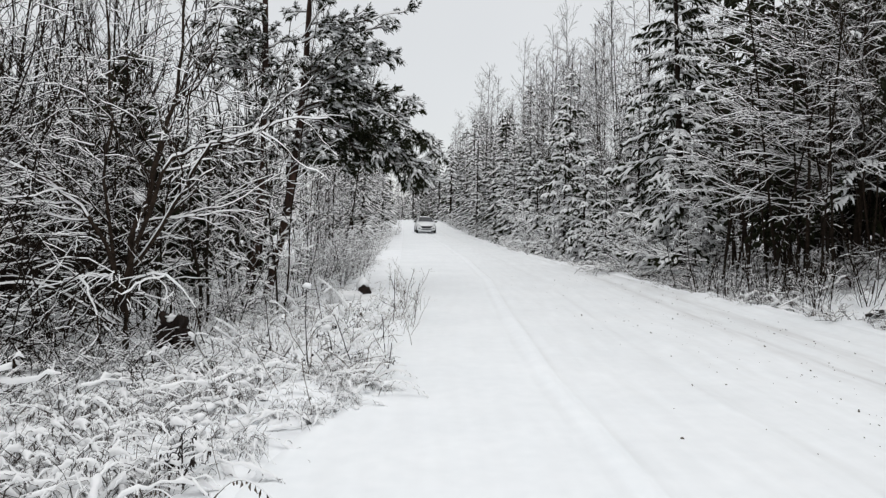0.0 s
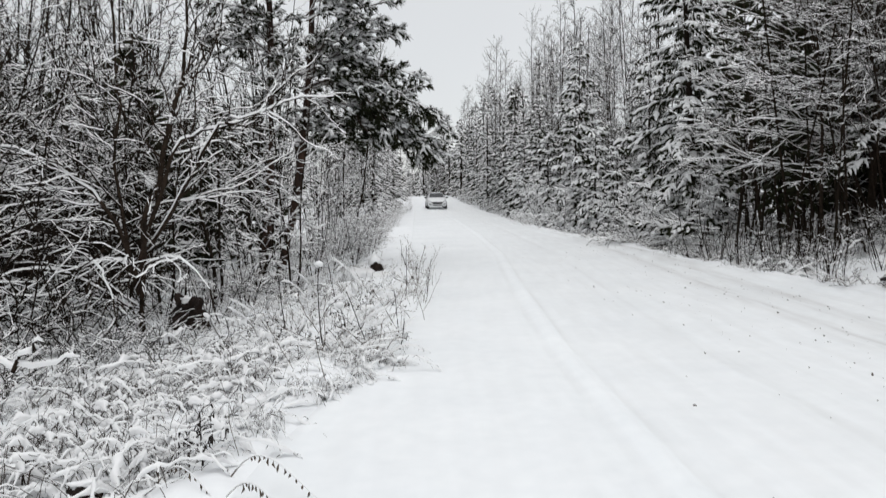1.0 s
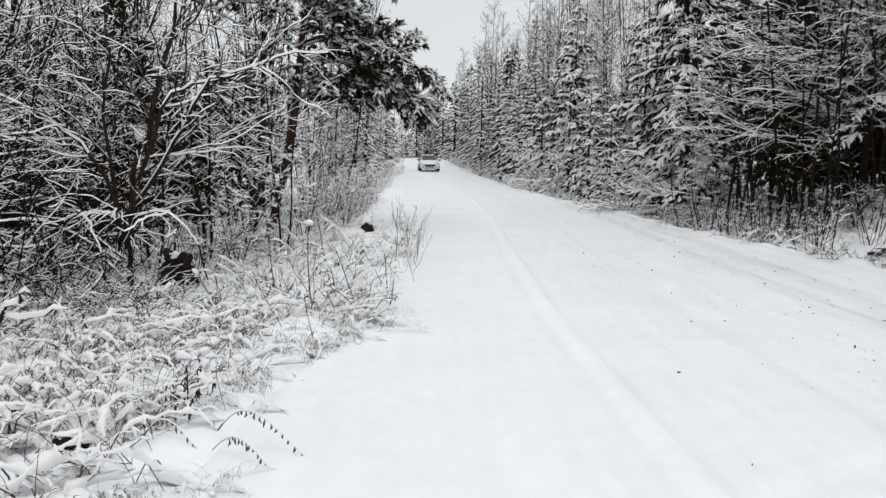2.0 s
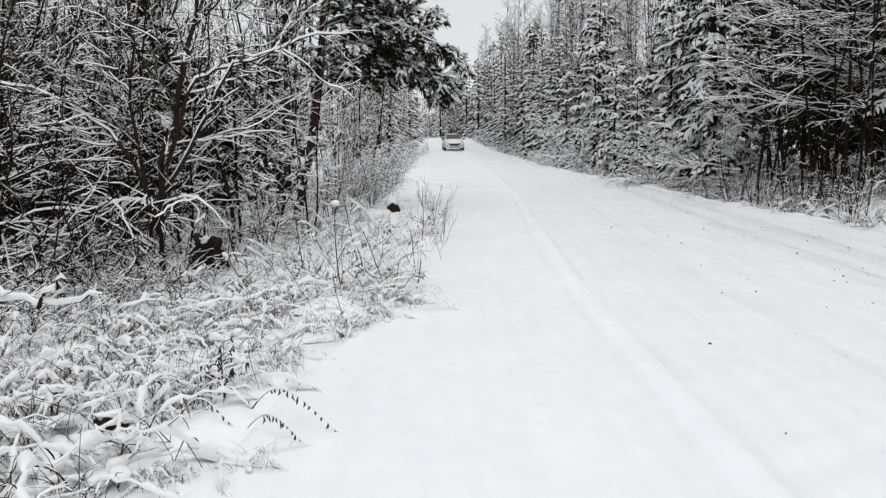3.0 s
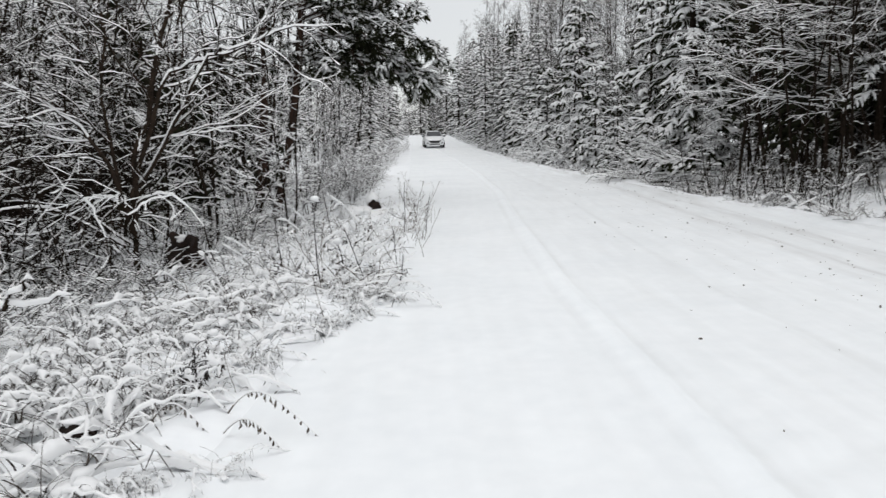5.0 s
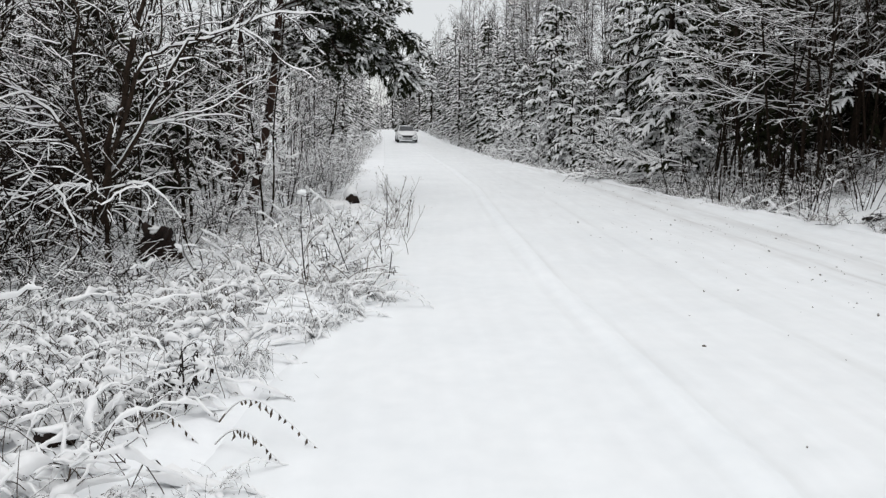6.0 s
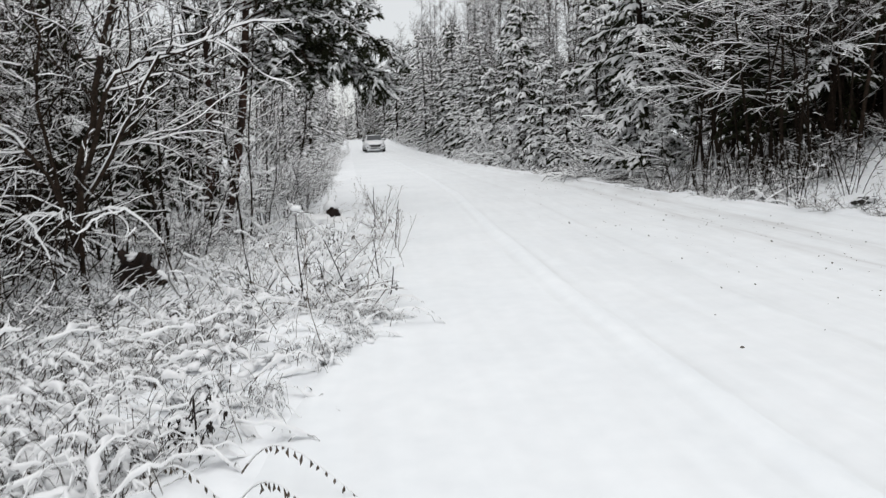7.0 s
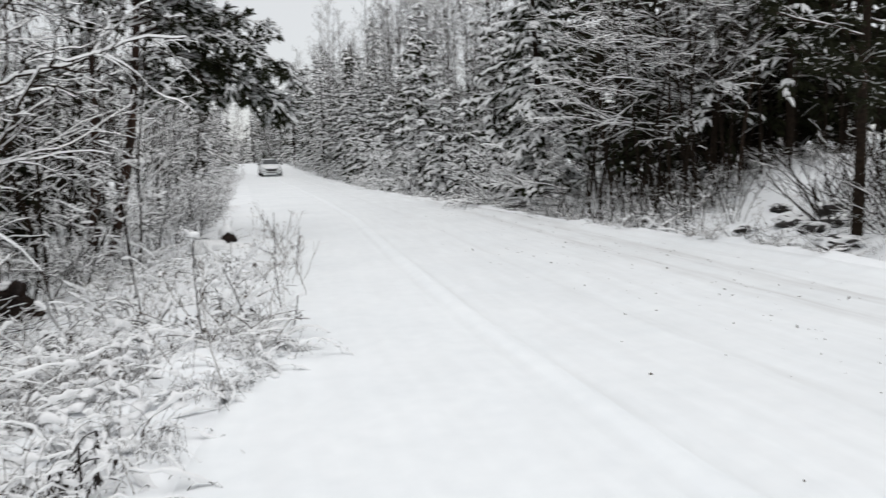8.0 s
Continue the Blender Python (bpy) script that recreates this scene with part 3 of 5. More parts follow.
REACH = [(8, 0.12, 0.0, 5.5, 0.12, 0.75, 0.22, 0.5, 0.02),
         (5, 0.2, -0.03, 7.5, 0.15, 0.7, 0.4, 0.6, 0.008),
         (3, 0.22, -0.02, 0, 0, 0, 0, 0, 0.005)]
PINE = [(8, 0.15, 0.0, 4.8, 0.15, 0.8, 0.42, 0.5, 0.02),
        (5, 0.2, -0.02, 7.0, 0.12, 0.75, 0.38, 0.6, 0.009),
        (3, 0.22, 0.02, 0, 0, 0, 0, 0, 0.006)]


def pine_tree(seed, tall, bare, reach, boughs, lean, toward, m, count=8, thick=0.1, only=0.0, width=0.008, snow=1.0, led=(), bend=(0.0, 3.0), bark=None):
    """toward: a side on which the boughs grow longer (degrees)."""
    R = random.Random(seed)
    ob = thing("pine_tree", "tall pine with dark trunk and snow on its crown" if bark else "tall pine with reddish trunk and snow on its dark crown", "tree", "roadside pines", m)
    trunk = [(lean * (i / 10) ** 1.5 + bend[0] * (1 - math.exp(-tall * i / 10 / bend[1])) + R.uniform(-0.02, 0.02), R.uniform(-0.04, 0.04), tall * i / 10 - 0.2) for i in range(11)]
    v, wood, _ = sweep([(trunk, [thick * (1 - 0.85 * i / 10) for i in range(11)], 0)], 10, 0)
    part_of(ob, "trunk", mesh_from("trunk", v, wood, bark or BARK_PINE))
    out, limbs = {}, []
    for k in range(boughs):
        t = bare + (1 - bare) * ((k + R.random()) / boughs) ** 1.45
        i = min(int(t * 10), 9)
        p = tuple(trunk[i][c] + (trunk[i + 1][c] - trunk[i][c]) * (t * 10 - i) for c in range(3))
        az = R.uniform(0, 6.283) if R.random() < 0.4 else R.gauss(radians(toward), 0.8)
        side = 0.5 + 0.5 * math.cos(az - radians(toward))
        if side < only:
            continue
        ln = reach * (0.35 + 0.75 * side) * (1.1 - 0.75 * max(0, (t - bare) / (1 - bare))) * R.uniform(0.65, 1.0)
        limb = {}
        grow(limb, p, unit((math.cos(az), math.sin(az), R.uniform(-0.1, 0.25))), ln, thick * 0.2 * (1.2 - t), 0, PINE, R, 0.8)
        limbs.append(limb)
    limbs = [(limb, 1.0) for limb in limbs]
    for pts, load in led:
        limb = {}
        led_limb(limb, pts, 0.024, 0.009, REACH, R, 1.1 * load)
        limbs.append((limb, load))
    for limb, load in limbs:
        for lev, ss in limb.items():
            out.setdefault("limb", []).extend(ss)
            for pts, rads, _ in ss:
                steps = len(pts) - 1
                for j in range(1 if lev else 4, steps + 1):
                    if R.random() < (1.0 if j == steps else 0.75):
                        d = unit(tuple(pts[j][c] - pts[j - 1][c] for c in range(3)))
                        needle_tuft(out, pts[j], d, 0.12 if j == steps else 0.1, R, count, width, snow * load)
    clad(ob, "limb_wood", out["limb"], 4, BARK_PINE, 0.022 * snow, seed)
    clad(ob, "needle_foliage", out["tuft"], 3, NEEDLES, 0.0, seed + 1, label="dark green needles")
    clad(ob, "spray_foliage", out["spray"], 3, NEEDLES, 0.03, seed + 2, label="dark green needle tufts", fat=True)
    return ob


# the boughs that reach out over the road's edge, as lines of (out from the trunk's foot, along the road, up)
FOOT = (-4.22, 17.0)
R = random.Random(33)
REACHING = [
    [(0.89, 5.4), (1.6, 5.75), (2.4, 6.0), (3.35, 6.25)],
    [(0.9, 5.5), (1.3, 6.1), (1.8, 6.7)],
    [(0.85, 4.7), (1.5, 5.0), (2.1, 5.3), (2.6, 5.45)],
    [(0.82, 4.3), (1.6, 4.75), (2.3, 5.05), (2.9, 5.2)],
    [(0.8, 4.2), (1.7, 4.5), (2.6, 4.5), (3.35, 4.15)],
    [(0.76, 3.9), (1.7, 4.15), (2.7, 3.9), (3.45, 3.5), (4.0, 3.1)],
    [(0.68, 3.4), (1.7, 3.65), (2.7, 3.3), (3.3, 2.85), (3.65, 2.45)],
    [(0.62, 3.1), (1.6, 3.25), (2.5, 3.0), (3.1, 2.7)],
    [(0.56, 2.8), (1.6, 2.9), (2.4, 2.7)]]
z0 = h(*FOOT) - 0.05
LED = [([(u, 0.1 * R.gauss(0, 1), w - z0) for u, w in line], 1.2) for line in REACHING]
for k in range(27):
    f = (k + R.random()) / 27
    line = REACHING[2 + min(6, int(f * 7))]
    side, short, sink = R.gauss(0, 0.55), R.uniform(0.55, 0.95), R.uniform(0.0, 0.35)
    n = len(line) - 1
    LED.append(([(line[0][0] + (u - line[0][0]) * short, side * (i / n) ** 1.3, w - z0 + (R.uniform(-0.15, 0.15) if i == 0 else 0) + sink * i / n) for i, (u, w) in enumerate(line)], 1.1 if f < 0.4 else 0.35))
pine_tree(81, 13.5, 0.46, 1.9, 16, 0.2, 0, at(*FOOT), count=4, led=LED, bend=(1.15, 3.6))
LEFT = [[(x, y, w - z0) for x, y, w in line] for line in (
    [(0.42, 0.0, 5.0), (-0.1, -0.1, 5.6), (-0.25, -0.1, 6.4)],
    [(0.4, 0.0, 4.9), (-0.4, -0.2, 5.1), (-1.1, -0.3, 5.2)],
    [(0.4, 0.0, 4.1), (-0.3, -0.1, 4.5), (-0.9, -0.2, 4.8)],
    [(0.42, 0.0, 5.0), (1.0, -0.3, 5.05), (1.7, -0.5, 4.95)],
    [(0.35, 0.0, 3.3), (-0.3, 0.3, 3.5), (-1.0, 0.5, 3.5)],
    [(0.4, 0.0, 5.4), (-0.5, 0.4, 5.9), (-1.3, 0.6, 6.1)])]
for k in range(24):
    z, az, ln = 2.4 + 4.6 * (k + R.random()) / 24, R.uniform(0, 6.283), R.uniform(0.7, 1.5)
    x0 = 0.45 * (1 - math.exp(-z / 2.5))
    LEFT.append([(x0, 0, z - z0), (x0 + 0.5 * ln * math.cos(az), 0.5 * ln * math.sin(az), z - z0 + 0.25 * ln), (x0 + ln * math.cos(az), ln * math.sin(az), z - z0 + 0.3 * ln)])
pine_tree(82, 14.5, 0.37, 1.8, 20, -0.1, 150, at(-4.55, 17.0), count=4, led=[(line, 0.9) for line in LEFT], bend=(0.45, 2.5))
pine_tree(83, 13.0, 0.2, 2.2, 16, 0.1, 190, at(8.2, 11.5), count=3, thick=0.09, only=0.0, snow=0.25, bark=BARK_DARK)

# ---------------------------------------------------------------- broad-leaved growth on the other bank
ARCH = [(13, 0.3, -0.015, 4.2, 0.22, 0.45, 0.42, 0.6, 0.006),
        (9, 0.24, -0.03, 4.2, 0.12, 0.5, 0.42, 0.7, 0.005),
        (5, 0.28, -0.03, 0, 0, 0, 0, 0, 0.0042)]


def arching_alder(seed, x, y, trunk, limbs, reach, toward, m_turn=0.0):
    """An alder whose long smooth branches sweep out to one side (degrees), rising first and then bowing."""
    R = random.Random(seed)
    out = {}
    grow(out, (0, 0, -0.1), unit((R.uniform(-0.05, 0.05), R.uniform(-0.05, 0.05), 1)), trunk, 0.05, 0, [(10, 0.08, 0.02, 2.0, 0.5, 0.8, 0.25, 0.3, 0.012)] + ARCH[1:], R, 1.0)
    for k in range(limbs):
        z = 1.5 + (trunk - 1.9) * (k + R.random()) / limbs
        az = radians(toward) + R.gauss(0, 0.55)
        up = R.uniform(0.05, 0.75)
        branch = {}
        grow(branch, (0, 0, z), unit((math.cos(az), math.sin(az), up)), reach * R.uniform(0.6, 1.1) * (1.1 - 0.35 * k / limbs), 0.012, 0, ARCH, R, 1.15)
        for lev, ss in branch.items():
            out.setdefault(lev + 1, []).extend(ss)
    return wooden("alder_tree", "spreading alder with long arching snow-covered branches", "tree", out, BARK_GREY, 0.014, seed, "alders on the bank", stem_name="trunk", m=at(x, y, m_turn))


arching_alder(91, 8.25, 17.5, 6.2, 20, 3.3, 185)
arching_alder(95, 9.3, 16.4, 6.0, 13, 2.8, 200)
arching_alder(96, 8.0, 20.2, 7.0, 14, 2.8, 190)
for seed, x, y, n, tall, lean, tilt, turn, spec in ((92, 9.4, 17.2, 5, 6.6, 0.3, 9, 110, LACE), (94, 10.3, 18.2, 4, 6.6, 0.3, 6, 20, LACE)):
    wooden("alder_shrub", "spreading alder with fine snow-covered twigs", "shrub", shrub(seed, n, tall, lean, spec, 0.3, 0.022, 1.2), BARK_GREY, 0.014, seed,
           "alders on the bank", m=pose(x, y, h(x, y) - 0.05, 0, -tilt, 0) @ pose(0, 0, 0, 0, 0, turn))

tall_kinds = []
for seed, tall, stems in ((101, 16.0, 1), (102, 13.0, 2), (103, 10.5, 2)):
    tall_kinds.append(wooden("birch_tree", "tall bare birch with fine frosted twigs", "tree", shrub(seed, stems, tall, 0.06, TALL, 0.1, 0.0026 * tall, 1.2), BARK_GREY, 0.018, seed, "birches along the road", stem_name="trunk", twig_mat=BARK_GREY, stem_sides=6))
R = random.Random(12)
spots = [(8.6, 45.0), (7.4, 37.5), (8.2, 33.5), (6.4, 49), (7.3, 52), (6.2, 55), (5.6, 60), (7.8, 58), (5.2, 66), (4.4, 70), (9.6, 48), (5.0, 54), (4.2, 62), (3.6, 64), (3.2, 72), (5.8, 46.5), (6.6, 42)]
while len(spots) < 41:
    y = 30 + 75 * R.random() ** 1.3
    x = road_right(y) + 3.0 + 6.0 * R.random() ** 1.3
    if all((x - a) ** 2 + (y - b) ** 2 > 1.6 for a, b in spots):
        spots.append((x, y))
high = len(spots)
for i in range(18):
    y = R.uniform(58, 96)
    spots.append((road_right(y) + 2.5 + R.uniform(0, 6), y))
for i in range(14):
    y = R.uniform(33, 56)
    spots.append((road_right(y) + 3.2 + R.uniform(0, 5), y))
for i in range(18):
    y = R.uniform(34, 100)
    spots.append((road_left(y) - 1.8 - R.uniform(0.2, 6), y))
for i in range(12):
    y = R.uniform(108, 128)
    spots.append((road_right(y) + R.uniform(-0.5, 8), y))
for i, (x, y) in enumerate(spots):
    k = 1 if i < 17 else 0 if high <= i < high + 18 else i % 3
    m = at(x, y, R.uniform(0, 360), R.uniform(0.85, 1.12), tall=R.uniform(0.9, 1.1))
    if i < 3:
        tall_kinds[i].matrix_basis = m
    else:
        copy_thing(tall_kinds[k], m)

# thin dead poles between the trunks of the wood
POLE = [(6, 0.03, 0.02, 1.6, 0.15, 1.1, 0.14, 0.3, 0.012), (3, 0.25, -0.05, 0, 0, 0, 0, 0, 0.006)]
poles = [wooden("dead_spruce_pole", "thin dead spruce pole with broken twigs", "tree", shrub(s, 1, 5.0, 0.16, POLE, 0.05, 0.023, 0.6), BARK_DARK, 0.02, s, "poles in the wood", stem_name="trunk", stem_sides=6) for s in (111, 112, 113)]
R = random.Random(14)
for i in range(74):
    y = R.uniform(15.8, 22)
    x = R.uniform(6.9, 13.5)
    m = at(x, y, R.uniform(0, 360), R.uniform(0.8, 1.3))
    if i < 3:
        poles[i].matrix_basis = m
    else:
        copy_thing(poles[i % 3], m)

# ---------------------------------------------------------------- low brush on both sides
BRUSH = [(4, 0.42, -0.05, 5, 0.1, 0.85, 0.48, 0.75, 0.006), (3, 0.46, -0.07, 3.4, 0.1, 0.85, 0.5, 0.8, 0.005), (2, 0.46, -0.05, 0, 0, 0, 0, 0, 0.0045)]
brushes = [wooden("brush_clump", "tangled low brush of thin twigs under fresh snow", "shrub", shrub(s, n, tall, lean, BRUSH, 0.45, 0.01, 1.0), BARK_DARK, 0.015, s, "roadside brush", joined=True)
           for s, n, tall, lean in ((121, 9, 1.2, 1.1), (122, 8, 1.5, 0.8), (123, 12, 0.9, 1.4))]
R = random.Random(15)
spots = []
while len(spots) < 46:
    y = 7.2 + 20 * R.random() ** 1.4
    x = road_left(y) - R.uniform(2.0, 2.6 + 0.28 * y)
    if (x > -3.1 - (y < 9) * 0.5 and y < 12.5) or (-3.9 < x < -2.6 and y < 12):
        continue
    if all((x - a) ** 2 + (y - b) ** 2 > 0.16 for a, b in spots):
        spots.append((x, y))
while len(spots) < 74:
    y = 11 + 34 * R.random() ** 1.6
    x = road_right(y) + 0.45 + (2.4 if y < 24 else 4.5) * R.random() ** 1.5
    if abs(x - 6.8) < 1.4 and abs(y - 14.2) < 1.6:
        continue
    if all((x - a) ** 2 + (y - b) ** 2 > 0.2 for a, b in spots):
        spots.append((x, y))
spots += [(-4.55, 9.3), (-4.8, 8.9), (-5.2, 9.2), (-5.8, 8.9), (-4.6, 9.9), (-6.3, 8.6), (-5.0, 8.3), (-4.9, 7.8), (-5.5, 8.1), (-4.5, 7.9), (-4.3, 7.3), (-5.2, 7.2), (-5.9, 7.6), (-6.4, 8.0), (-4.75, 8.5), (-5.3, 8.6), (-6.0, 8.3), (-4.3, 8.7), (-6.8, 8.8), (-5.6, 7.0), (-4.6, 6.9), (-3.7, 8.6), (-3.9, 9.1), (-4.1, 8.2), (-3.6, 9.3), (-4.2, 9.4), (-3.5, 8.1), (-4.0, 7.7), (-3.45, 8.9), (-4.4, 9.0), (-3.8, 9.8)]
low = [(-3.4, 4.7), (-3.9, 5.6), (-3.1, 5.5), (-4.4, 5.3), (-3.6, 6.4), (-4.3, 6.6), (-2.8, 4.6), (-4.8, 6.0), (-2.5, 5.7), (-2.3, 4.1)]
spots += low
for i in range(7):
    y = R.uniform(12.6, 16.5)
    spots.append((-3.0 - R.uniform(0, 2.6), y))
for i in range(50):
    spots.append((R.uniform(8.0, 11.5 if i < 12 else 13.0), R.uniform(15.2, 17.5) if i < 12 else R.uniform(15.6, 20.5)))
for i in range(16):
    spots.append((R.uniform(7.6, 11), R.uniform(15.4, 17.2)))
for i in range(20):
    x = R.uniform(5.5, 7.2)
    spots.append((x, 13.9 + (x - 5.75) * 0.95 + R.uniform(0.1, 1.4)))
for i in range(44):
    y = R.uniform(15.9, 23)
    spots.append((road_right(y) + R.uniform(0.8, 4.2), y))
for i in range(54):
    y = R.uniform(10.5, 25) if i < 26 else R.uniform(20, 46)
    x = road_right(y) + R.uniform(0.3, 1.5)
    if not (12.2 < y < 15.8 and x < 8.2):
        spots.append((x, y))
bank = [p for p in spots if p[0] > 3 and 12 < p[1] < 21 and p[0] - road_right(p[1]) < 3.2][::3][:12]
for i, (x, y) in enumerate(spots):
    if (x, y) in bank:
        continue
    m = at(x, y, R.uniform(0, 360), R.uniform(0.6, 1.15) * (1.0 if x < 0 else 0.85 if x > 6.9 and y > 14.6 else 0.75), tall=R.uniform(0.7, 1.1))
    if (x, y) in low:
        m = at(x, y, 70 * i, 0.5, 0.05, 0.7)
    if i < 3:
        brushes[i].matrix_basis = m
    else:
        copy_thing(brushes[i % 3], m)

# young shoots beside the road below the pine
SHOOT = [(6, 0.22, 0.03, 8.5, 0.1, 1.0, 0.36, 0.5, 0.005), (4, 0.42, -0.03, 4, 0.1, 0.8, 0.5, 0.7, 0.0042), (2, 0.45, -0.06, 0, 0, 0, 0, 0, 0.0038)]
shoot_kinds = [wooden("birch_shoots", "clump of slim young birch shoots with frosted twigs", "shrub", shrub(s, 5, 2.5, 0.45, SHOOT, 0.5, 0.009, 2.6), BARK_GREY, 0.032, s, "young birch shoots", stem_sides=5) for s in (131, 132)]
R = random.Random(16)
for i in range(96):
    y = R.uniform(17.5, 36)
    y = max(y, R.uniform(19.5, 24))
    x = road_left(y) - R.uniform(1.7, 3.8)
    big = R.uniform(0.55, 0.85)
    if i >= 66:
        y = R.uniform(42, 100)
        x, big = (road_right(y) + R.uniform(0.7, 1.8), R.uniform(0.5, 1.0)) if i % 4 else (road_left(y) - R.uniform(0.6, 1.8), R.uniform(0.5, 0.9))
    elif i >= 40:
        y = R.uniform(26, 66)
        x, big = road_left(y) - R.uniform(1.3, 4.8), R.uniform(0.7, 1.15)
    elif i >= 38:
        x, y, big = ((-3.4, 14.8, 1.2), (-4.6, 13.6, 1.3))[i - 38]
    elif i >= 22:
        y = R.uniform(22, 44)
        x, big = road_right(y) + 1.2 + R.uniform(0, 3.2), R.uniform(1.2, 2.2)
    m = at(x, y, R.uniform(0, 360), big)
    if i < 2:
        shoot_kinds[i].matrix_basis = m
    else:
        copy_thing(shoot_kinds[i % 2], m)

# dark bare saplings along the foot of the bank
WHIP = [(8, 0.16, 0.02, 5.0, 0.25, 0.95, 0.34, 0.5, 0.008), (5, 0.34, 0.0, 3, 0.2, 0.85, 0.45, 0.7, 0.006), (2, 0.4, -0.04, 0, 0, 0, 0, 0, 0.005)]
whips = [wooden("young_sapling", "dark bare young sapling with little snow on its twigs", "sapling", shrub(s, n, tall, 0.35, WHIP, 0.25, 0.014, 0.7), BARK_DARK, 0.012, s, "saplings at the foot of the bank", stem_sides=5) for s, n, tall in ((136, 3, 1.7), (137, 2, 2.1), (138, 4, 1.3))]
R = random.Random(19)
for i in range(36):
    y = R.uniform(13.8, 18.2)
    m = at(road_right(y) + 0.5 + 2.8 * R.random() ** 1.2, y, R.uniform(0, 360), R.uniform(0.6, 1.15))
    if i < 3:
        whips[i].matrix_basis = m
    else:
        copy_thing(whips[i % 3], m)

# ---------------------------------------------------------------- bramble thicket in front
CANE = [(10, 0.26, -0.2, 9.5, 0.08, 1.0, 0.36, 0.8, 0.003), (6, 0.45, -0.2, 7.0, 0.1, 0.95, 0.45, 0.8, 0.0024), (3, 0.5, -0.25, 0, 0, 0, 0, 0, 0.0018)]
R = random.Random(17)
brambles = [wooden("bramble_bush", "arching bramble canes bent down under thick snow", "shrub", shrub(s, n, tall, 1.1, CANE, 0.4, 0.0045, 2.3), DRY, 0.034, s, "brambles at the verge", stem_name="cane", stem_sides=6, rounded=True, stem_snow=1.4)
            for s, n, tall in ((141, 12, 0.85), (142, 10, 0.95), (143, 13, 0.72))]
R2 = random.Random(31)
for b in brambles:
    leaves = []
    # withered leaves, clumped low to put shade into the gaps under the canes
    heart = [(R2.gauss(0, 0.25), R2.gauss(0, 0.25), R2.uniform(0.05, 0.2)) for _ in range(3)]
    for _ in range(48):
        c = R2.choice(heart)
        p = (c[0] + R2.gauss(0, 0.06), c[1] + R2.gauss(0, 0.06), max(0.0, c[2] * 0.6 + R2.gauss(0, 0.04)))
        d = unit((R2.gauss(0, 0.6), R2.gauss(0, 0.6), R2.gauss(-0.6, 0.5)))
        k = R2.uniform(0.02, 0.055)
        leaves.append(([p, (p[0] + d[0] * k * 0.5, p[1] + d[1] * k * 0.5, p[2] + d[2] * k * 0.5), (p[0] + d[0] * k, p[1] + d[1] * k, p[2] + d[2] * k)], [0.003, R2.uniform(0.006, 0.015), 0.003], 0))
    for _ in range(12):
        a, r = R2.uniform(0, 6.283), 0.65 * math.sqrt(R2.random())
        p, d = (math.cos(a) * r, math.sin(a) * r, R2.uniform(-0.05, 0.25)), unit((R2.gauss(0, 0.7), R2.gauss(0, 0.7), R2.gauss(0.3, 0.5)))
        pts = [p]
        for _ in range(3):
            w = rand_dir(R2)
            d = unit((d[0] + 0.4 * w[0], d[1] + 0.4 * w[1], d[2] + 0.4 * w[2]))
            p = (p[0] + d[0] * 0.09, p[1] + d[1] * 0.09, p[2] + d[2] * 0.09)
            pts.append(p)
        leaves.append((pts, [0.0035, 0.003, 0.0025, 0.0015], 0))
    clad(b, "withered_leaf_fill", leaves, 3, ROT, 0, 31, label="dark brown withered leaves clumped low to darken the hollows")
spots = [(-1.85, 4.9), (-1.75, 3.75), (-2.45, 4.6), (-2.3, 3.6), (-2.9, 5.1), (-1.9, 5.7), (-2.6, 6.0), (-3.3, 4.4), (-3.4, 5.9), (-1.55, 5.5), (-3.0, 3.7), (-1.75, 6.6), (-2.5, 6.9), (-3.9, 5.2), (-3.3, 7.0),
         (-1.6, 7.5), (-2.1, 7.8), (-4.1, 6.5), (-2.6, 5.3), (-1.75, 4.6), (-2.7, 4.2), (-3.7, 4.9), (-3.0, 6.5), (-2.2, 6.3), (-4.4, 5.8), (-2.0, 3.3), (-2.6, 3.2), (-2.8, 7.6), (-1.8, 4.75),
         (-2.0, 9.0), (-2.7, 8.8), (-1.6, 9.9), (-2.4, 10.2), (-1.5, 11.2), (-2.1, 11.6), (-1.5, 12.8), (-2.3, 12.9), (-2.5, 14.0), (-1.08, 3.78), (-1.4, 3.6), (-1.25, 6.2), (-1.3, 5.25), (-1.1, 7.3), (-0.95, 8.3), (-3.0, 14.9), (-3.3, 13.0), (-1.4, 8.6), (-2.9, 10.9)]
for i, (x, y) in enumerate([p for p in spots if p[1] >= 7.9]):
    m = at(x, y, R.uniform(0, 360), R.uniform(0.7, 1.0) * (0.6 if x > -1.45 and y < 4 else 0.7 if x > -1.32 else 1), 0.03, R.uniform(0.95, 1.25))
    if i < 3:
        brambles[i].matrix_basis = m
    else:
        copy_thing(brambles[i % 3], m)



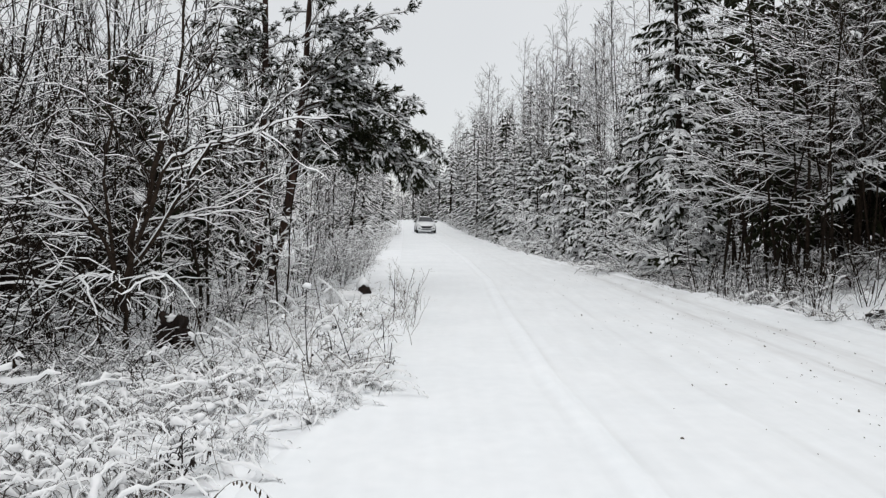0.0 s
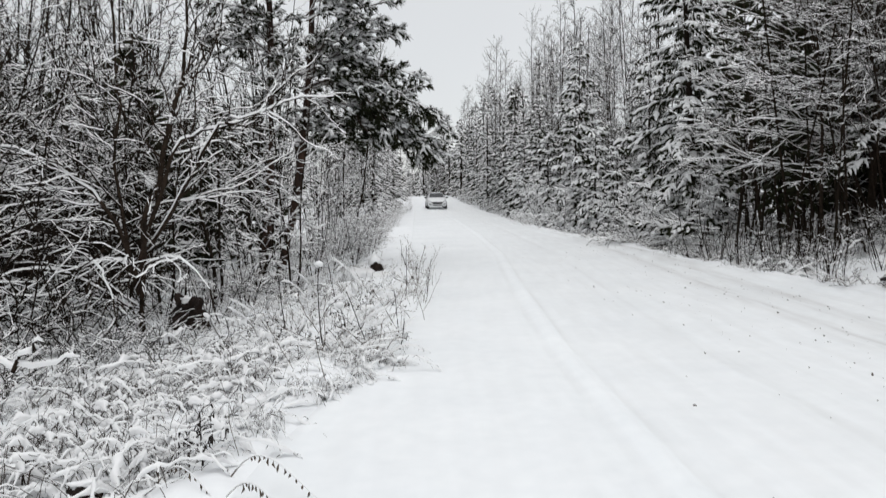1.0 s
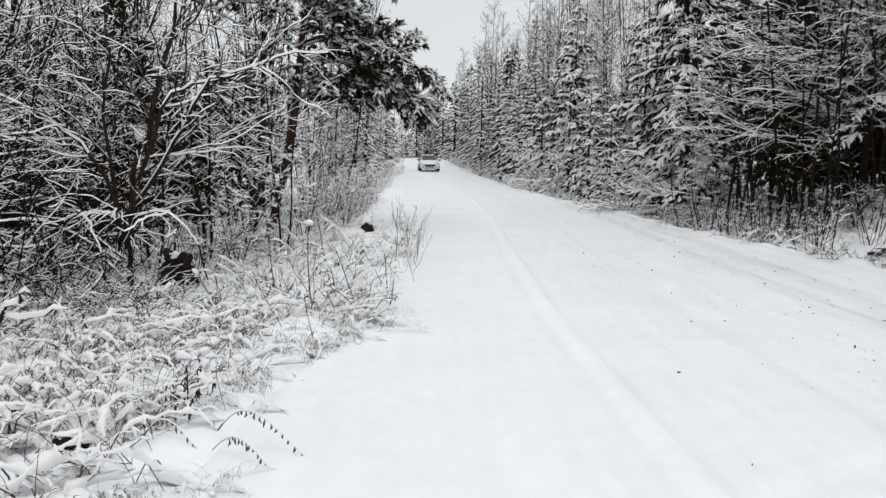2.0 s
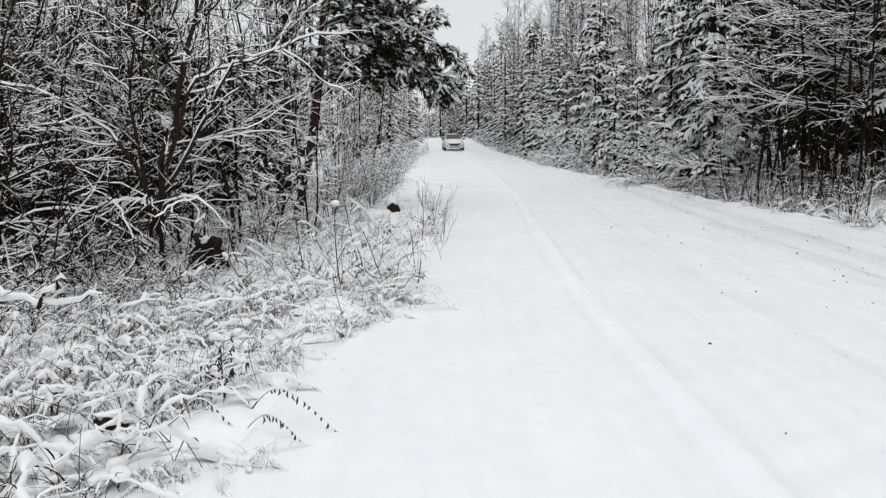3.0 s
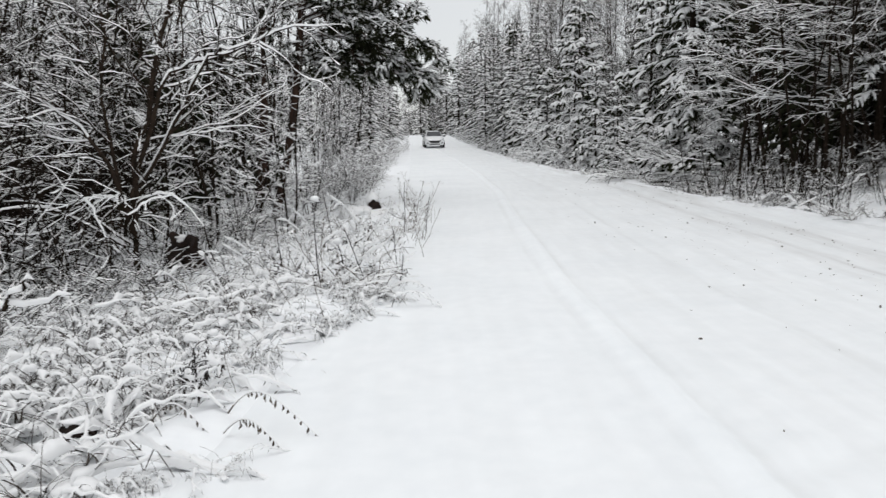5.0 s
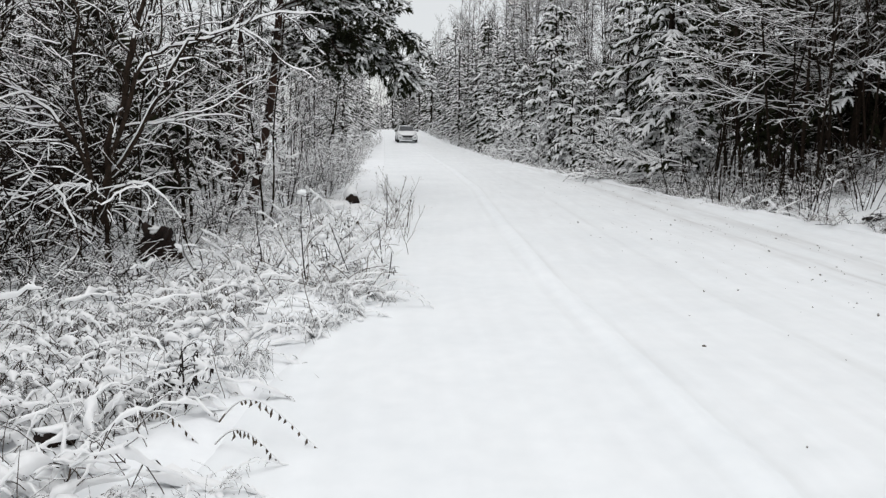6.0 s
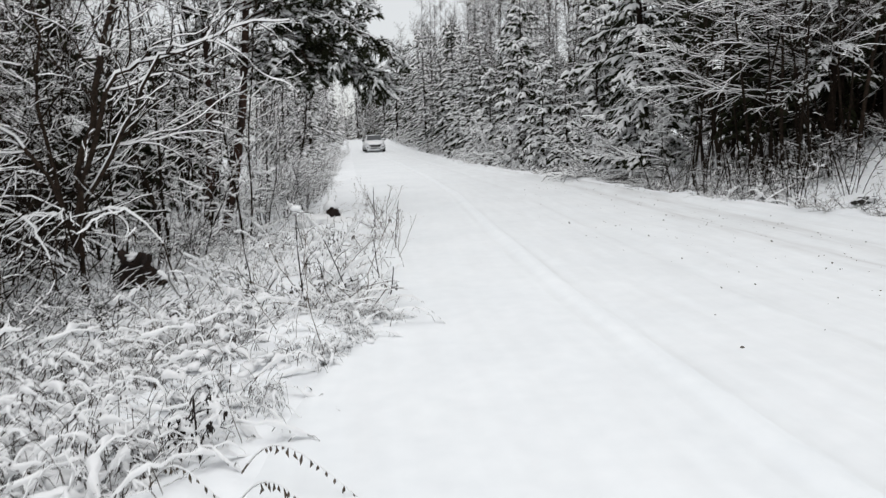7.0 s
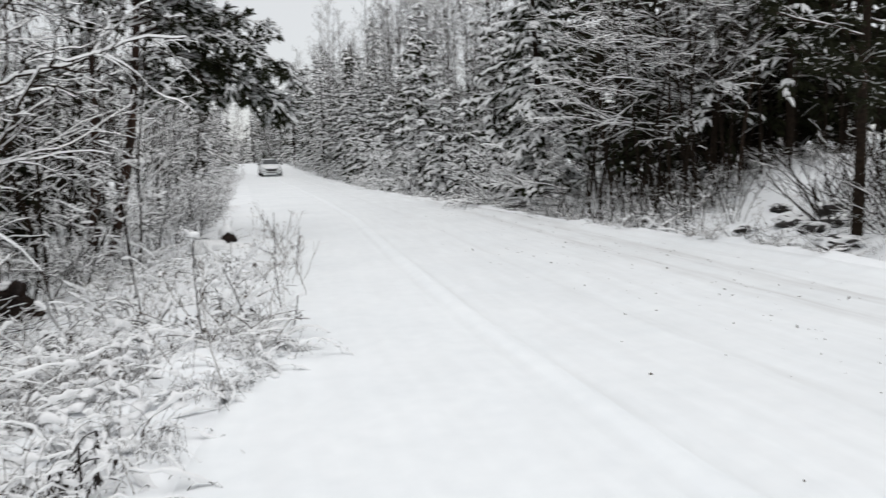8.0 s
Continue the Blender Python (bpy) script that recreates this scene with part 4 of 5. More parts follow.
def bowed_bramble(seed, canes, size):
    """Canes that arch over to the ground under pillows of snow, thin bare twigs hanging from them, and lumps of snow caught between."""
    R = random.Random(seed)
    ob = thing("bramble_bush", "bramble canes arched to the ground under thick pillows of snow", "shrub", "snow-bowed brambles")
    bare, dusted = [], []
    for k in range(canes):
        a = 6.283 * (k + R.random()) / canes
        reach, high = size * R.uniform(0.5, 1.25), size * R.uniform(0.12, 0.46)
        ox, oy, swing = R.uniform(-0.4, 0.4), R.uniform(-0.4, 0.4), R.uniform(-1.1, 1.1)
        pts = []
        for i in range(17):
            t = i / 16
            b = a + swing * t
            pts.append((ox + math.cos(b) * reach * t ** 1.15 + R.uniform(-0.018, 0.018), oy + math.sin(b) * reach * t ** 1.15 + R.uniform(-0.018, 0.018),
                        high * math.sin(math.pi * min(1.0, 0.02 + t ** 0.75 * 0.96)) - 0.03 + R.uniform(-0.016, 0.016)))
        v, wood, white = sweep([(pts, [0.006 - 0.003 * i / 16 for i in range(17)], R.uniform(0.6, 1.3))], 5, R.uniform(0.036, 0.052) if k % 2 == 0 else R.uniform(0.02, 0.032), np.random.default_rng(seed + k), True, True)
        cane = part_of(ob, "cane", mesh_from("cane", v, wood, TWIG))
        if len(white):
            tagged(part_of(cane, "snow", mesh_from("snow", v, white, SNOW), "thick white pillow of snow"), kind="stuff")
        for _ in range(R.randint(8, 13)):
            i = R.randint(2, 15)
            p = pts[i]
            b, ln = R.uniform(0, 6.283), size * R.uniform(0.12, 0.38)
            rise, fall = R.uniform(-0.2, 0.9), R.uniform(0.3, 1.5)
            twig = [(p[0] + math.cos(b) * ln * u * 0.8, p[1] + math.sin(b) * ln * u * 0.8, max(-0.02, p[2] + ln * (rise * u - fall * u * u)) + R.uniform(-0.012, 0.012)) for u in (0, 0.25, 0.5, 0.75, 1.0)]
            (bare if R.random() < 0.42 else dusted).append((twig, [0.004, 0.0038, 0.0035, 0.003, 0.0022], R.uniform(0.2, 1.2)))
    for _ in range(7):
        b, tilt = R.uniform(0, 6.283), R.uniform(0.1, 0.8)
        p = (R.uniform(-0.5, 0.5) * size, R.uniform(-0.5, 0.5) * size, 0.0)
        ln = size * R.uniform(0.4, 0.75)
        bare.append(([(p[0] + math.cos(b) * tilt * ln * u * u, p[1] + math.sin(b) * tilt * ln * u * u, ln * (u - 0.25 * u * u)) for u in (0, 0.3, 0.6, 0.85, 1.0)], [0.0032, 0.003, 0.0026, 0.002, 0.0015], 0))
    sprigs = {}
    for _ in range(6):
        b = R.uniform(0, 6.283)
        grow(sprigs, (R.uniform(-0.6, 0.6) * size, R.uniform(-0.6, 0.6) * size, -0.02), unit((math.cos(b) * 0.9, math.sin(b) * 0.9, 1)), size * R.uniform(0.35, 0.7), 0.0045, 0,
             [(7, 0.26, -0.12, 9.0, 0.25, 0.85, 0.38, 0.75, 0.0034), (4, 0.36, -0.12, 0, 0, 0, 0, 0, 0.0028)], R, 0.5)
    clad(ob, "sprig_growth", [q for lev in sprigs for q in sprigs[lev]], 3, TWIG, 0.012, seed + 52)
    clad(ob, "bare_twig_growth", bare, 3, TWIG, 0, seed + 50)
    clad(ob, "twig_growth", dusted, 3, TWIG, 0.014, seed + 51, rounded=True, fat=True)
    bm = bmesh.new()
    for k in range(17):
        q = R.uniform(0.03, 0.08) if k < 12 else R.uniform(0.06, 0.09)
        b, d = R.uniform(0, 6.283), size * 0.75 * math.sqrt(R.random())
        o = Vector((math.cos(b) * d, math.sin(b) * d, R.uniform(0.0, 0.3 * size * (1 - d / size)) if k < 12 else 0.02))
        lump = bmesh.ops.create_icosphere(bm, subdivisions=2, radius=1)["verts"]
        wide = (q * R.uniform(0.9, 1.7), q * R.uniform(0.8, 1.3), q * R.uniform(0.45, 0.7))
        for v in lump:
            g = 1 + 0.45 * noise.noise(v.co * 1.6 + Vector((seed + k * 7.0, 0, 0)))
            v.co = o + Vector((v.co.x * wide[0], v.co.y * wide[1], v.co.z * wide[2])) * g
    tagged(part("caught_snow", bm, SNOW, ob, "rounded lumps of caught snow", smooth=True), kind="stuff")
    return ob


TWIG = material("brown_twig", (0.02, 0.015, 0.012), (0.09, 0.068, 0.055), 20, 0.9, 0.2, 60)
bowed = [bowed_bramble(*k) for k in ((241, 12, 0.8), (242, 11, 0.95), (243, 13, 0.7), (244, 11, 0.85))]
R = random.Random(34)
verge = [(-0.85, 6.55), (-0.72, 7.1), (-0.98, 6.95), (-0.8, 7.6), (-1.05, 6.3), (-1.15, 7.5)]
for i, (x, y) in enumerate([p for p in spots if p[1] < 7.9] + verge + [(-2.0, 7.2), (-3.5, 5.4), (-4.9, 6.5), (-4.6, 4.9), (-5.2, 5.6), (-3.7, 7.4)]):
    m = at(x, y, R.uniform(0, 360), R.uniform(0.75, 1.05) * (0.5 if (x, y) in verge else 0.36 if x > -1.45 and y < 4 else 0.42 if x > -1.4 else 0.8 if x > -1.95 else 1), 0.02, R.uniform(0.85, 1.15))
    if i < 4:
        bowed[i].matrix_basis = m
    else:
        copy_thing(bowed[i % 4], m)
for i, (x, y) in enumerate(bank):
    copy_thing(bowed[i % 4], at(x, y, R.uniform(0, 360), R.uniform(0.55, 0.95), 0.05, R.uniform(0.9, 1.3)))

# grass bent over under snow
TUFT = [(5, 0.22, -0.34, 0, 0, 0, 0, 0, 0.0028)]


def tussock(seed, n, tall):
    R = random.Random(seed)
    ob = thing("grass_tussock", "tussock of dry grass bent over under white snow", "grass", "snowy tussocks")
    out = {}
    for i in range(n):
        a = R.uniform(0, 6.283)
        grow(out, (R.uniform(-0.1, 0.1), R.uniform(-0.1, 0.1), -0.03), unit((math.cos(a) * 0.6, math.sin(a) * 0.6, 1)), tall * R.uniform(0.5, 1.2), 0.0045, 0, TUFT, R, 1.5)
    clad(ob, "blade_growth", out[0], 3, DRY, 0.026, seed)
    return ob


tufts = [tussock(s, n, t) for s, n, t in ((171, 20, 0.42), (172, 16, 0.5), (173, 22, 0.34))]
R = random.Random(26)
for i in range(130):
    y = 6.8 + 12 * R.random() ** 1.2
    x = road_left(y) - 0.15 - 3.2 * R.random()
    if i >= 66:
        y = 9.5 + 34 * R.random() ** 1.5
        x = road_right(y) + R.uniform(0.2, 1.0)
    if i >= 100:
        y = R.uniform(13.5, 20)
        x = road_right(y) + R.uniform(0.8, 4.5)
    m = at(x, y, R.uniform(0, 360), R.uniform(0.6, 1.2), 0.0, R.uniform(0.7, 1.0))
    if i < 3:
        tufts[i].matrix_basis = m
    else:
        copy_thing(tufts[i % 3], m)


# drooping stems with hanging withered leaflets
def leafy_arc(x, y, turn, length, high, seed, leaves=13):
    R = random.Random(seed)
    ob = thing("drooping_stem", "thin brown arching stem with hanging withered leaflets", "plant", "drooping stems", at(x, y, turn, 1, 0))
    pts = []
    for i in range(12):
        t = i / 11
        pts.append((length * (t - 0.12 * math.sin(3.14 * t)), 0.03 * math.sin(4 * t), high * math.sin(math.pi * (0.12 + 0.88 * t)) - 0.02))
    v, wood, white = sweep([(pts, [0.0045 - 0.0025 * i / 11 for i in range(12)], 0.55)], 6, 0.012)
    stem = part_of(ob, "stem", mesh_from("stem", v, wood, DRY))
    if len(white):
        part_of(stem, "snow", mesh_from("snow", v, white, SNOW), "thin white line of snow")
    for k in range(leaves):
        t = 0.3 + 0.68 * k / (leaves - 1)
        i = min(int(t * 11), 10)
        p = Vector(pts[i]).lerp(Vector(pts[i + 1]), t * 11 - i)
        ln = R.uniform(0.018, 0.055)
        s = [(p.x, p.y, p.z), (p.x + R.uniform(-0.008, 0.008), p.y, p.z - ln * 0.55), (p.x + R.uniform(-0.012, 0.012), p.y, p.z - ln)]
        v, wood, _ = sweep([(s, [0.002, 0.0075, 0.001], 0)], 4, 0)
        part_of(ob, "leaflet", mesh_from("leaflet", v, wood, DRY))
    return ob


leafy_arc(-1.22, 4.35, -14, 0.52, 0.19, 1)
leafy_arc(-1.2, 4.2, -24, 0.43, 0.13, 2)
leafy_arc(-1.6, 4.3, -10, 0.34, 0.14, 3, 9)


# ---------------------------------------------------------------- withered stalks along the verge
def stalk(seed, tall, forks, head):
    R = random.Random(seed)
    ob = thing("withered_stalk", "brown withered weed stalk standing out of the snow", "plant", "withered stalks")
    out = {}
    spec = [(6, 0.24, -0.02, forks, 0.3, 0.8, 0.35, 0.7, 0.003), (3, 0.35, 0.0, 6 if head else 2, 0.3, 0.5, 0.4, 0.8, 0.0025), (2, 0.2, 0, 0, 0, 0, 0, 0, 0.002)]
    grow(out, (0, 0, -0.06), unit((R.uniform(-0.4, 0.4), R.uniform(-0.4, 0.4), 1)), tall, 0.005, 0, spec, R, 1.2)
    v, wood, _ = sweep(out[0], 6, 0.01)
    part_of(ob, "stem", mesh_from("stem", v, wood, DRY))
    rest = [s for lev in out if lev for s in out[lev]]
    if rest:
        clad(ob, "shoot_growth", rest, 3, DRY, 0.022, seed)
    if head:
        p = out[0][0][0][-1]
        tuft = []
        for _ in range(9):
            d = rand_dir(R)
            tuft.append(([p, (p[0] + d[0] * 0.03, p[1] + d[1] * 0.03, p[2] + abs(d[2]) * 0.03), (p[0] + d[0] * 0.05, p[1] + d[1] * 0.05, p[2] + d[2] * 0.04)], [0.004, 0.01, 0.002], 1.4))
        clad(ob, "seed_head", tuft, 3, DRY, 0.02, seed + 5)
    return ob


stalks = [stalk(s, t, f, hd) for s, t, f, hd in ((151, 0.75, 5, True), (152, 0.6, 8, False), (153, 0.9, 6, True), (154, 0.45, 7, False), (155, 0.7, 9, True), (156, 1.0, 6, False))]
R = random.Random(18)
fixed = [(-1.42, 8.25), (-1.15, 8.5), (-0.85, 9.3), (-0.6, 9.7), (-0.55, 11.2), (-0.75, 12.0), (-0.95, 12.6), (-0.5, 13.2), (-0.62, 8.4), (-0.85, 5.2), (-1.3, 4.75)]
spots = list(fixed)
for i in range(26):
    y = R.uniform(9.6, 17.5)
    spots.append((road_left(y) + R.uniform(-0.35, 0.08), y))
while len(spots) < 104:
    y = 6.2 + 13 * R.random() ** 1.25
    x = road_left(y) - 0.08 - 2.4 * R.random() ** 1.3
    if 11.5 < y < 16.3 and abs(x + 0.112 * y) < 0.3:
        continue
    spots.append((x, y))
for i in range(45):
    y = R.uniform(11.5, 20)
    spots.append((road_right(y) + R.uniform(0.5, 4.5), y))
for i, (x, y) in enumerate(spots):
    m = at(x, y, R.uniform(0, 360), 0.22 if i == 9 else 0.5 if i == 10 else R.uniform(0.7, 1.0) if i < 9 else R.uniform(0.4, 0.85), 0.0)
    if i < 6:
        stalks[i].matrix_basis = m
    else:
        copy_thing(stalks[i % 6], m)

def blob(parent, name, mat, centre, size, seed, rough=0.15, sub=3, label=""):
    bm = bmesh.new()
    bmesh.ops.create_icosphere(bm, subdivisions=sub, radius=1)
    for v in bm.verts:
        k = 1 + rough * noise.noise(v.co * 1.7 + Vector((seed, 0, 0))) + rough * 0.5 * noise.noise(v.co * 4 + Vector((0, seed, 0)))
        v.co = Vector((v.co.x * size[0] * k, v.co.y * size[1] * k, v.co.z * size[2] * k)) + Vector(centre)
    return part(name, bm, mat, parent, label, smooth=True)


# dark weeds that stand out from the snow
WEED = material("dark_weed", (0.008, 0.0065, 0.006), (0.04, 0.03, 0.025), 20, 0.9, 0.3, 60)


def dark_weed(x, y, tall, forks, leaves, seed, knob=0.0, lean=0.1):
    """A dark stem, forked or plain, with withered leaves hanging from it; knob: a ball of snow on its tip."""
    R = random.Random(seed)
    ob = thing("withered_weed", "dark withered weed with hanging leaves dusted with snow" if leaves else "dark bare weed stem with a ball of snow on its tip", "plant", "dark weeds", at(x, y, 0, 1, 0.02))
    out = {}
    grow(out, (0, 0, 0), unit((R.uniform(-lean, lean), R.uniform(-lean, lean), 1)), tall, 0.0065, 0, [(8, 0.12, -0.01, forks, 0.3, 0.95, 0.5, 0.7, 0.004), (5, 0.3, -0.12, 3.0, 0.2, 0.7, 0.5, 0.8, 0.003), (3, 0.3, -0.1, 0, 0, 0, 0, 0, 0.0025)], R, 0.8)
    v, wood, white = sweep(out[0], 6, 0.012)
    stem = part_of(ob, "stem", mesh_from("stem", v, wood, WEED))
    side = [q for lev in out if lev for q in out[lev]]
    if side:
        clad(ob, "shoot_growth", side, 3, WEED, 0.02, seed, rounded=True, fat=True)
    for k in range(leaves):
        line = R.choice(side or out[0])[0]
        p = R.choice(line[1:])
        ln, dx, dy = R.uniform(0.018, 0.05), R.uniform(-0.015, 0.015), R.uniform(-0.015, 0.015)
        blade = [p, (p[0] + dx * 0.4, p[1] + dy * 0.4, p[2] - ln * 0.35), (p[0] + dx, p[1] + dy, p[2] - ln * 0.75), (p[0] + dx * 0.7, p[1] + dy, p[2] - ln)]
        v, wood, _ = sweep([(blade, [0.002, R.uniform(0.003, 0.006), R.uniform(0.003, 0.0055), 0.001], 0)], 4, 0)
        part_of(ob, "leaf", mesh_from("leaf", v, wood, WEED))
    if knob:
        p = out[0][0][0][-1]
        blob(ob, "snow_ball", SNOW, (p[0], p[1], p[2] + knob * 0.5), (knob, knob * 0.9, knob * 0.75), seed, 0.25, 2, label="small ball of white snow")
    return ob


for x, y, tall, forks, leaves, seed, knob, lean in (
        (-1.47, 4.62, 0.36, 26, 34, 401, 0.0, 0.3), (-1.6, 4.75, 0.3, 24, 26, 402, 0.0, 0.3), (-1.23, 8.45, 0.42, 14, 22, 403, 0.05, 0.3), (-1.31, 7.42, 0.85, 2.5, 0, 404, 0.045, 0.08),
        (-0.98, 8.1, 0.62, 4, 0, 405, 0.0, 0.3), (-0.72, 9.0, 0.5, 5, 5, 406, 0.0, 0.35), (-0.62, 7.9, 0.4, 6, 6, 407, 0.0, 0.4), (-0.85, 11.6, 0.85, 4, 8, 408, 0.0, 0.15),
        (-0.55, 12.2, 0.6, 2, 6, 409, 0.0, 0.1), (-2.1, 9.2, 0.7, 5, 6, 410, 0.0, 0.2), (-1.55, 9.9, 0.8, 4, 5, 411, 0.0, 0.15)):
    dark_weed(x, y, tall, forks, leaves, seed, knob, lean)

# ---------------------------------------------------------------- stump, hollow stump, log, brush pile, stones
old = thing("tree_stump", "small black stump under a pointed hood of snow", "stump", "", at(-1.78, 15.7, 0, 1, 0.02))
blob(old, "wood", ROT, (0.02, -0.02, 0.16), (0.13, 0.11, 0.17), 1, 0.5, 3)
hood = bmesh.new()
rings = [[hood.verts.new((-0.02 + math.cos(6.283 * j / 14) * r * (1 + 0.12 * math.sin(3 * j)), 0.03 + math.sin(6.283 * j / 14) * r, z + 0.02 * math.cos(6.283 * j / 14 + 1))) for j in range(14)]
         for r, z in ((0.05, 0.25), (0.125, 0.25), (0.14, 0.29), (0.12, 0.35), (0.075, 0.41), (0.03, 0.45))]
for p, q in zip(rings, rings[1:]):
    for j in range(14):
        hood.faces.new((p[j], p[(j + 1) % 14], q[(j + 1) % 14], q[j]))
hood.faces.new(rings[-1])
hood.faces.new(list(reversed(rings[0])))
part("snow_cap", hood, SNOW, old, "pointed white hood of snow", smooth=True)
mound_ = thing("snow_mound", "low smooth mound of snow round the stump", "snow", "", at(-1.8, 15.7))
blob(mound_, "mound", SNOW, (-0.3, -0.08, 0.04), (0.42, 0.26, 0.17), 6, 0.3, 3)
blob(mound_, "mound", SNOW, (0.24, -0.14, 0.0), (0.42, 0.2, 0.15), 9, 0.3, 3)
rotten = thing("rotten_stump", "dark brown rotten stump in the ditch under snow", "stump", "", at(-3.95, 11.0, 20, 1, 0.0))
blob(rotten, "wood", ROT, (0, 0, 0.17), (0.2, 0.2, 0.27), 2, 0.95, 4)
blob(rotten, "root", ROT, (0.13, -0.05, 0.05), (0.2, 0.1, 0.12), 7, 0.5)
blob(rotten, "snow_cap", SNOW, (-0.05, 0.06, 0.4), (0.11, 0.12, 0.05), 3, 0.6, label="thin white cap of snow")

# a solid dark lump stands in for the dark hollow below the canes
wood = thing("dark_debris", "dark lump standing in for a hollow under snowy brambles", "wood", "", at(-2.0, 4.32, 15, 0.5, 0.0))
blob(wood, "wood", ROT, (0, 0, 0.05), (0.17, 0.09, 0.085), 21, 0.8, 3)
blob(wood, "snow_cap", SNOW, (0.02, 0.04, 0.14), (0.19, 0.09, 0.045), 22, 0.5, 3, label="white snow on the dark lump")

log = thing("fallen_log", "pale barkless log fallen towards the road, dusted with snow", "log")
a, b = Vector((5.75, 13.45, 0.1)), Vector((7.85, 15.45, 0.42))
line = [tuple(a.lerp(b, i / 6) + Vector((0, 0, 0.02 * math.sin(i)))) for i in range(7)]
PALE = material("pale_wood", (0.22, 0.2, 0.18), (0.42, 0.4, 0.37), 12, 0.8, 0.3, 50)
clad(log, "trunk", [(line, [0.012 + 0.002 * i for i in range(7)], 0.5)], 8, PALE, 0.01, 3)
clad(log, "root", [([(7.82, 15.42, 0.41), (7.9, 15.48, 0.5), (8.02, 15.5, 0.53), (8.1, 15.5, 0.46), (8.13, 15.5, 0.3)], [0.02, 0.026, 0.03, 0.028, 0.02], 0.3)], 8, ROT, 0.015, 4)

pile = thing("brush_pile", "heap of felled branches and young spruce under snow", "brush", "", at(5.9, 22.4))
R = random.Random(19)
out = {}
PILE = [(6, 0.22, -0.03, 3.5, 0.3, 0.6, 0.4, 0.6, 0.008), (3, 0.2, -0.04, 4, 0.2, 0.6, 0.5, 0.7, 0.006), (2, 0.2, -0.03, 0, 0, 0, 0, 0, 0.005)]
for i in range(46):
    d = unit((-R.uniform(0.3, 1.3), R.uniform(-0.5, 0.5), R.uniform(-0.15, 0.35)))
    grow(out, (R.uniform(-0.2, 1.7), R.uniform(-0.9, 0.9), R.uniform(0.05, 0.75)), d, R.uniform(1.0, 2.2), 0.022, 0, PILE, R, 1.35)
clad(pile, "branch_growth", [s for lev in out for s in out[lev]], 3, BARK_DARK, 0.05, 19)
spr = {}
for i in range(14):
    bough(spr, (R.uniform(0.1, 1.3), R.uniform(-0.6, 0.6), R.uniform(0.35, 0.9)), math.pi + R.uniform(-0.5, 0.5), R.uniform(0.9, 1.5), 0.5, R, 5, 0.05, 1.2)
clad(pile, "needle_foliage", spr["spray"], 3, NEEDLES, 0.05, 20)

fallen = thing("fallen_branch", "fallen branch under a thick ridge of snow", "branch")
out = {}
PLAIN = [(1, 0, 0, 0, 0, 0, 0, 0, 0)]
led_limb(out, [(-4.7, 6.35, 0.15), (-4.2, 6.3, 0.26), (-3.75, 6.32, 0.25), (-3.4, 6.3, 0.23), (-3.05, 6.3, 0.3)], 0.022, 0.008, PLAIN, R, 1.3)
led_limb(out, [(-3.62, 6.31, 0.22), (-3.5, 6.29, 0.31), (-3.42, 6.28, 0.4), (-3.33, 6.27, 0.43)], 0.018, 0.006, PLAIN, R, 1.3)
led_limb(out, [(-4.1, 6.3, 0.24), (-3.9, 6.25, 0.33), (-3.75, 6.2, 0.35)], 0.014, 0.006, PLAIN, R, 1.3)
for st in out[0]:
    clad(fallen, "limb", [st], 8, BARK_GREY, 0.045, 23, rounded=True)

for k, (x, y, sx, sz) in enumerate(((8.3, 13.1, 0.34, 0.13), (7.75, 11.4, 0.32, 0.12), (8.7, 12.5, 0.36, 0.15), (7.1, 12.5, 0.13, 0.05), (8.1, 12.4, 0.25, 0.1), (9.3, 13.4, 0.3, 0.13), (7.4, 10.6, 0.16, 0.06), (7.6, 13.6, 0.16, 0.07), (8.9, 14.3, 0.2, 0.09))):
    ob = thing("rock", "dark wet boulder half buried in snow", "rock", "boulders on the bank", at(x, y, 0, 1, 0.0))
    blob(ob, "stone", STONE, (0, 0, sz * 0.2), (sx, sx * 0.8, sz), k + 5, 0.6, 3)
    blob(ob, "snow_cap", SNOW, (0.06, 0.2 * sx, sz * 0.6), (sx * 1.15, sx * 0.9, sz * 0.75), k + 9, 0.6, 3, label="white snow on the boulder")

DARKSHRUB = [(7, 0.12, 0.02, 3.0, 0.15, 0.5, 0.5, 0.6, 0.007), (5, 0.15, 0.04, 2.5, 0.2, 0.5, 0.5, 0.6, 0.005), (3, 0.2, 0.02, 0, 0, 0, 0, 0, 0.004)]
for seed, x, y, n in ((161, 8.7, 12.5, 17), (162, 9.2, 11.8, 15), (163, 9.6, 13.9, 9), (164, 9.7, 12.7, 15), (165, 10.6, 13.4, 14), (166, 8.9, 11.1, 12)):
    wooden("bare_shrub", "dark bare shrub with upright stems on the bank", "shrub", shrub(seed, n, 1.7, 1.1, DARKSHRUB, 0.25, 0.015, 0.5), BARK_DARK, 0.02, seed, "bare shrubs", m=at(x, y), stem_sides=6)

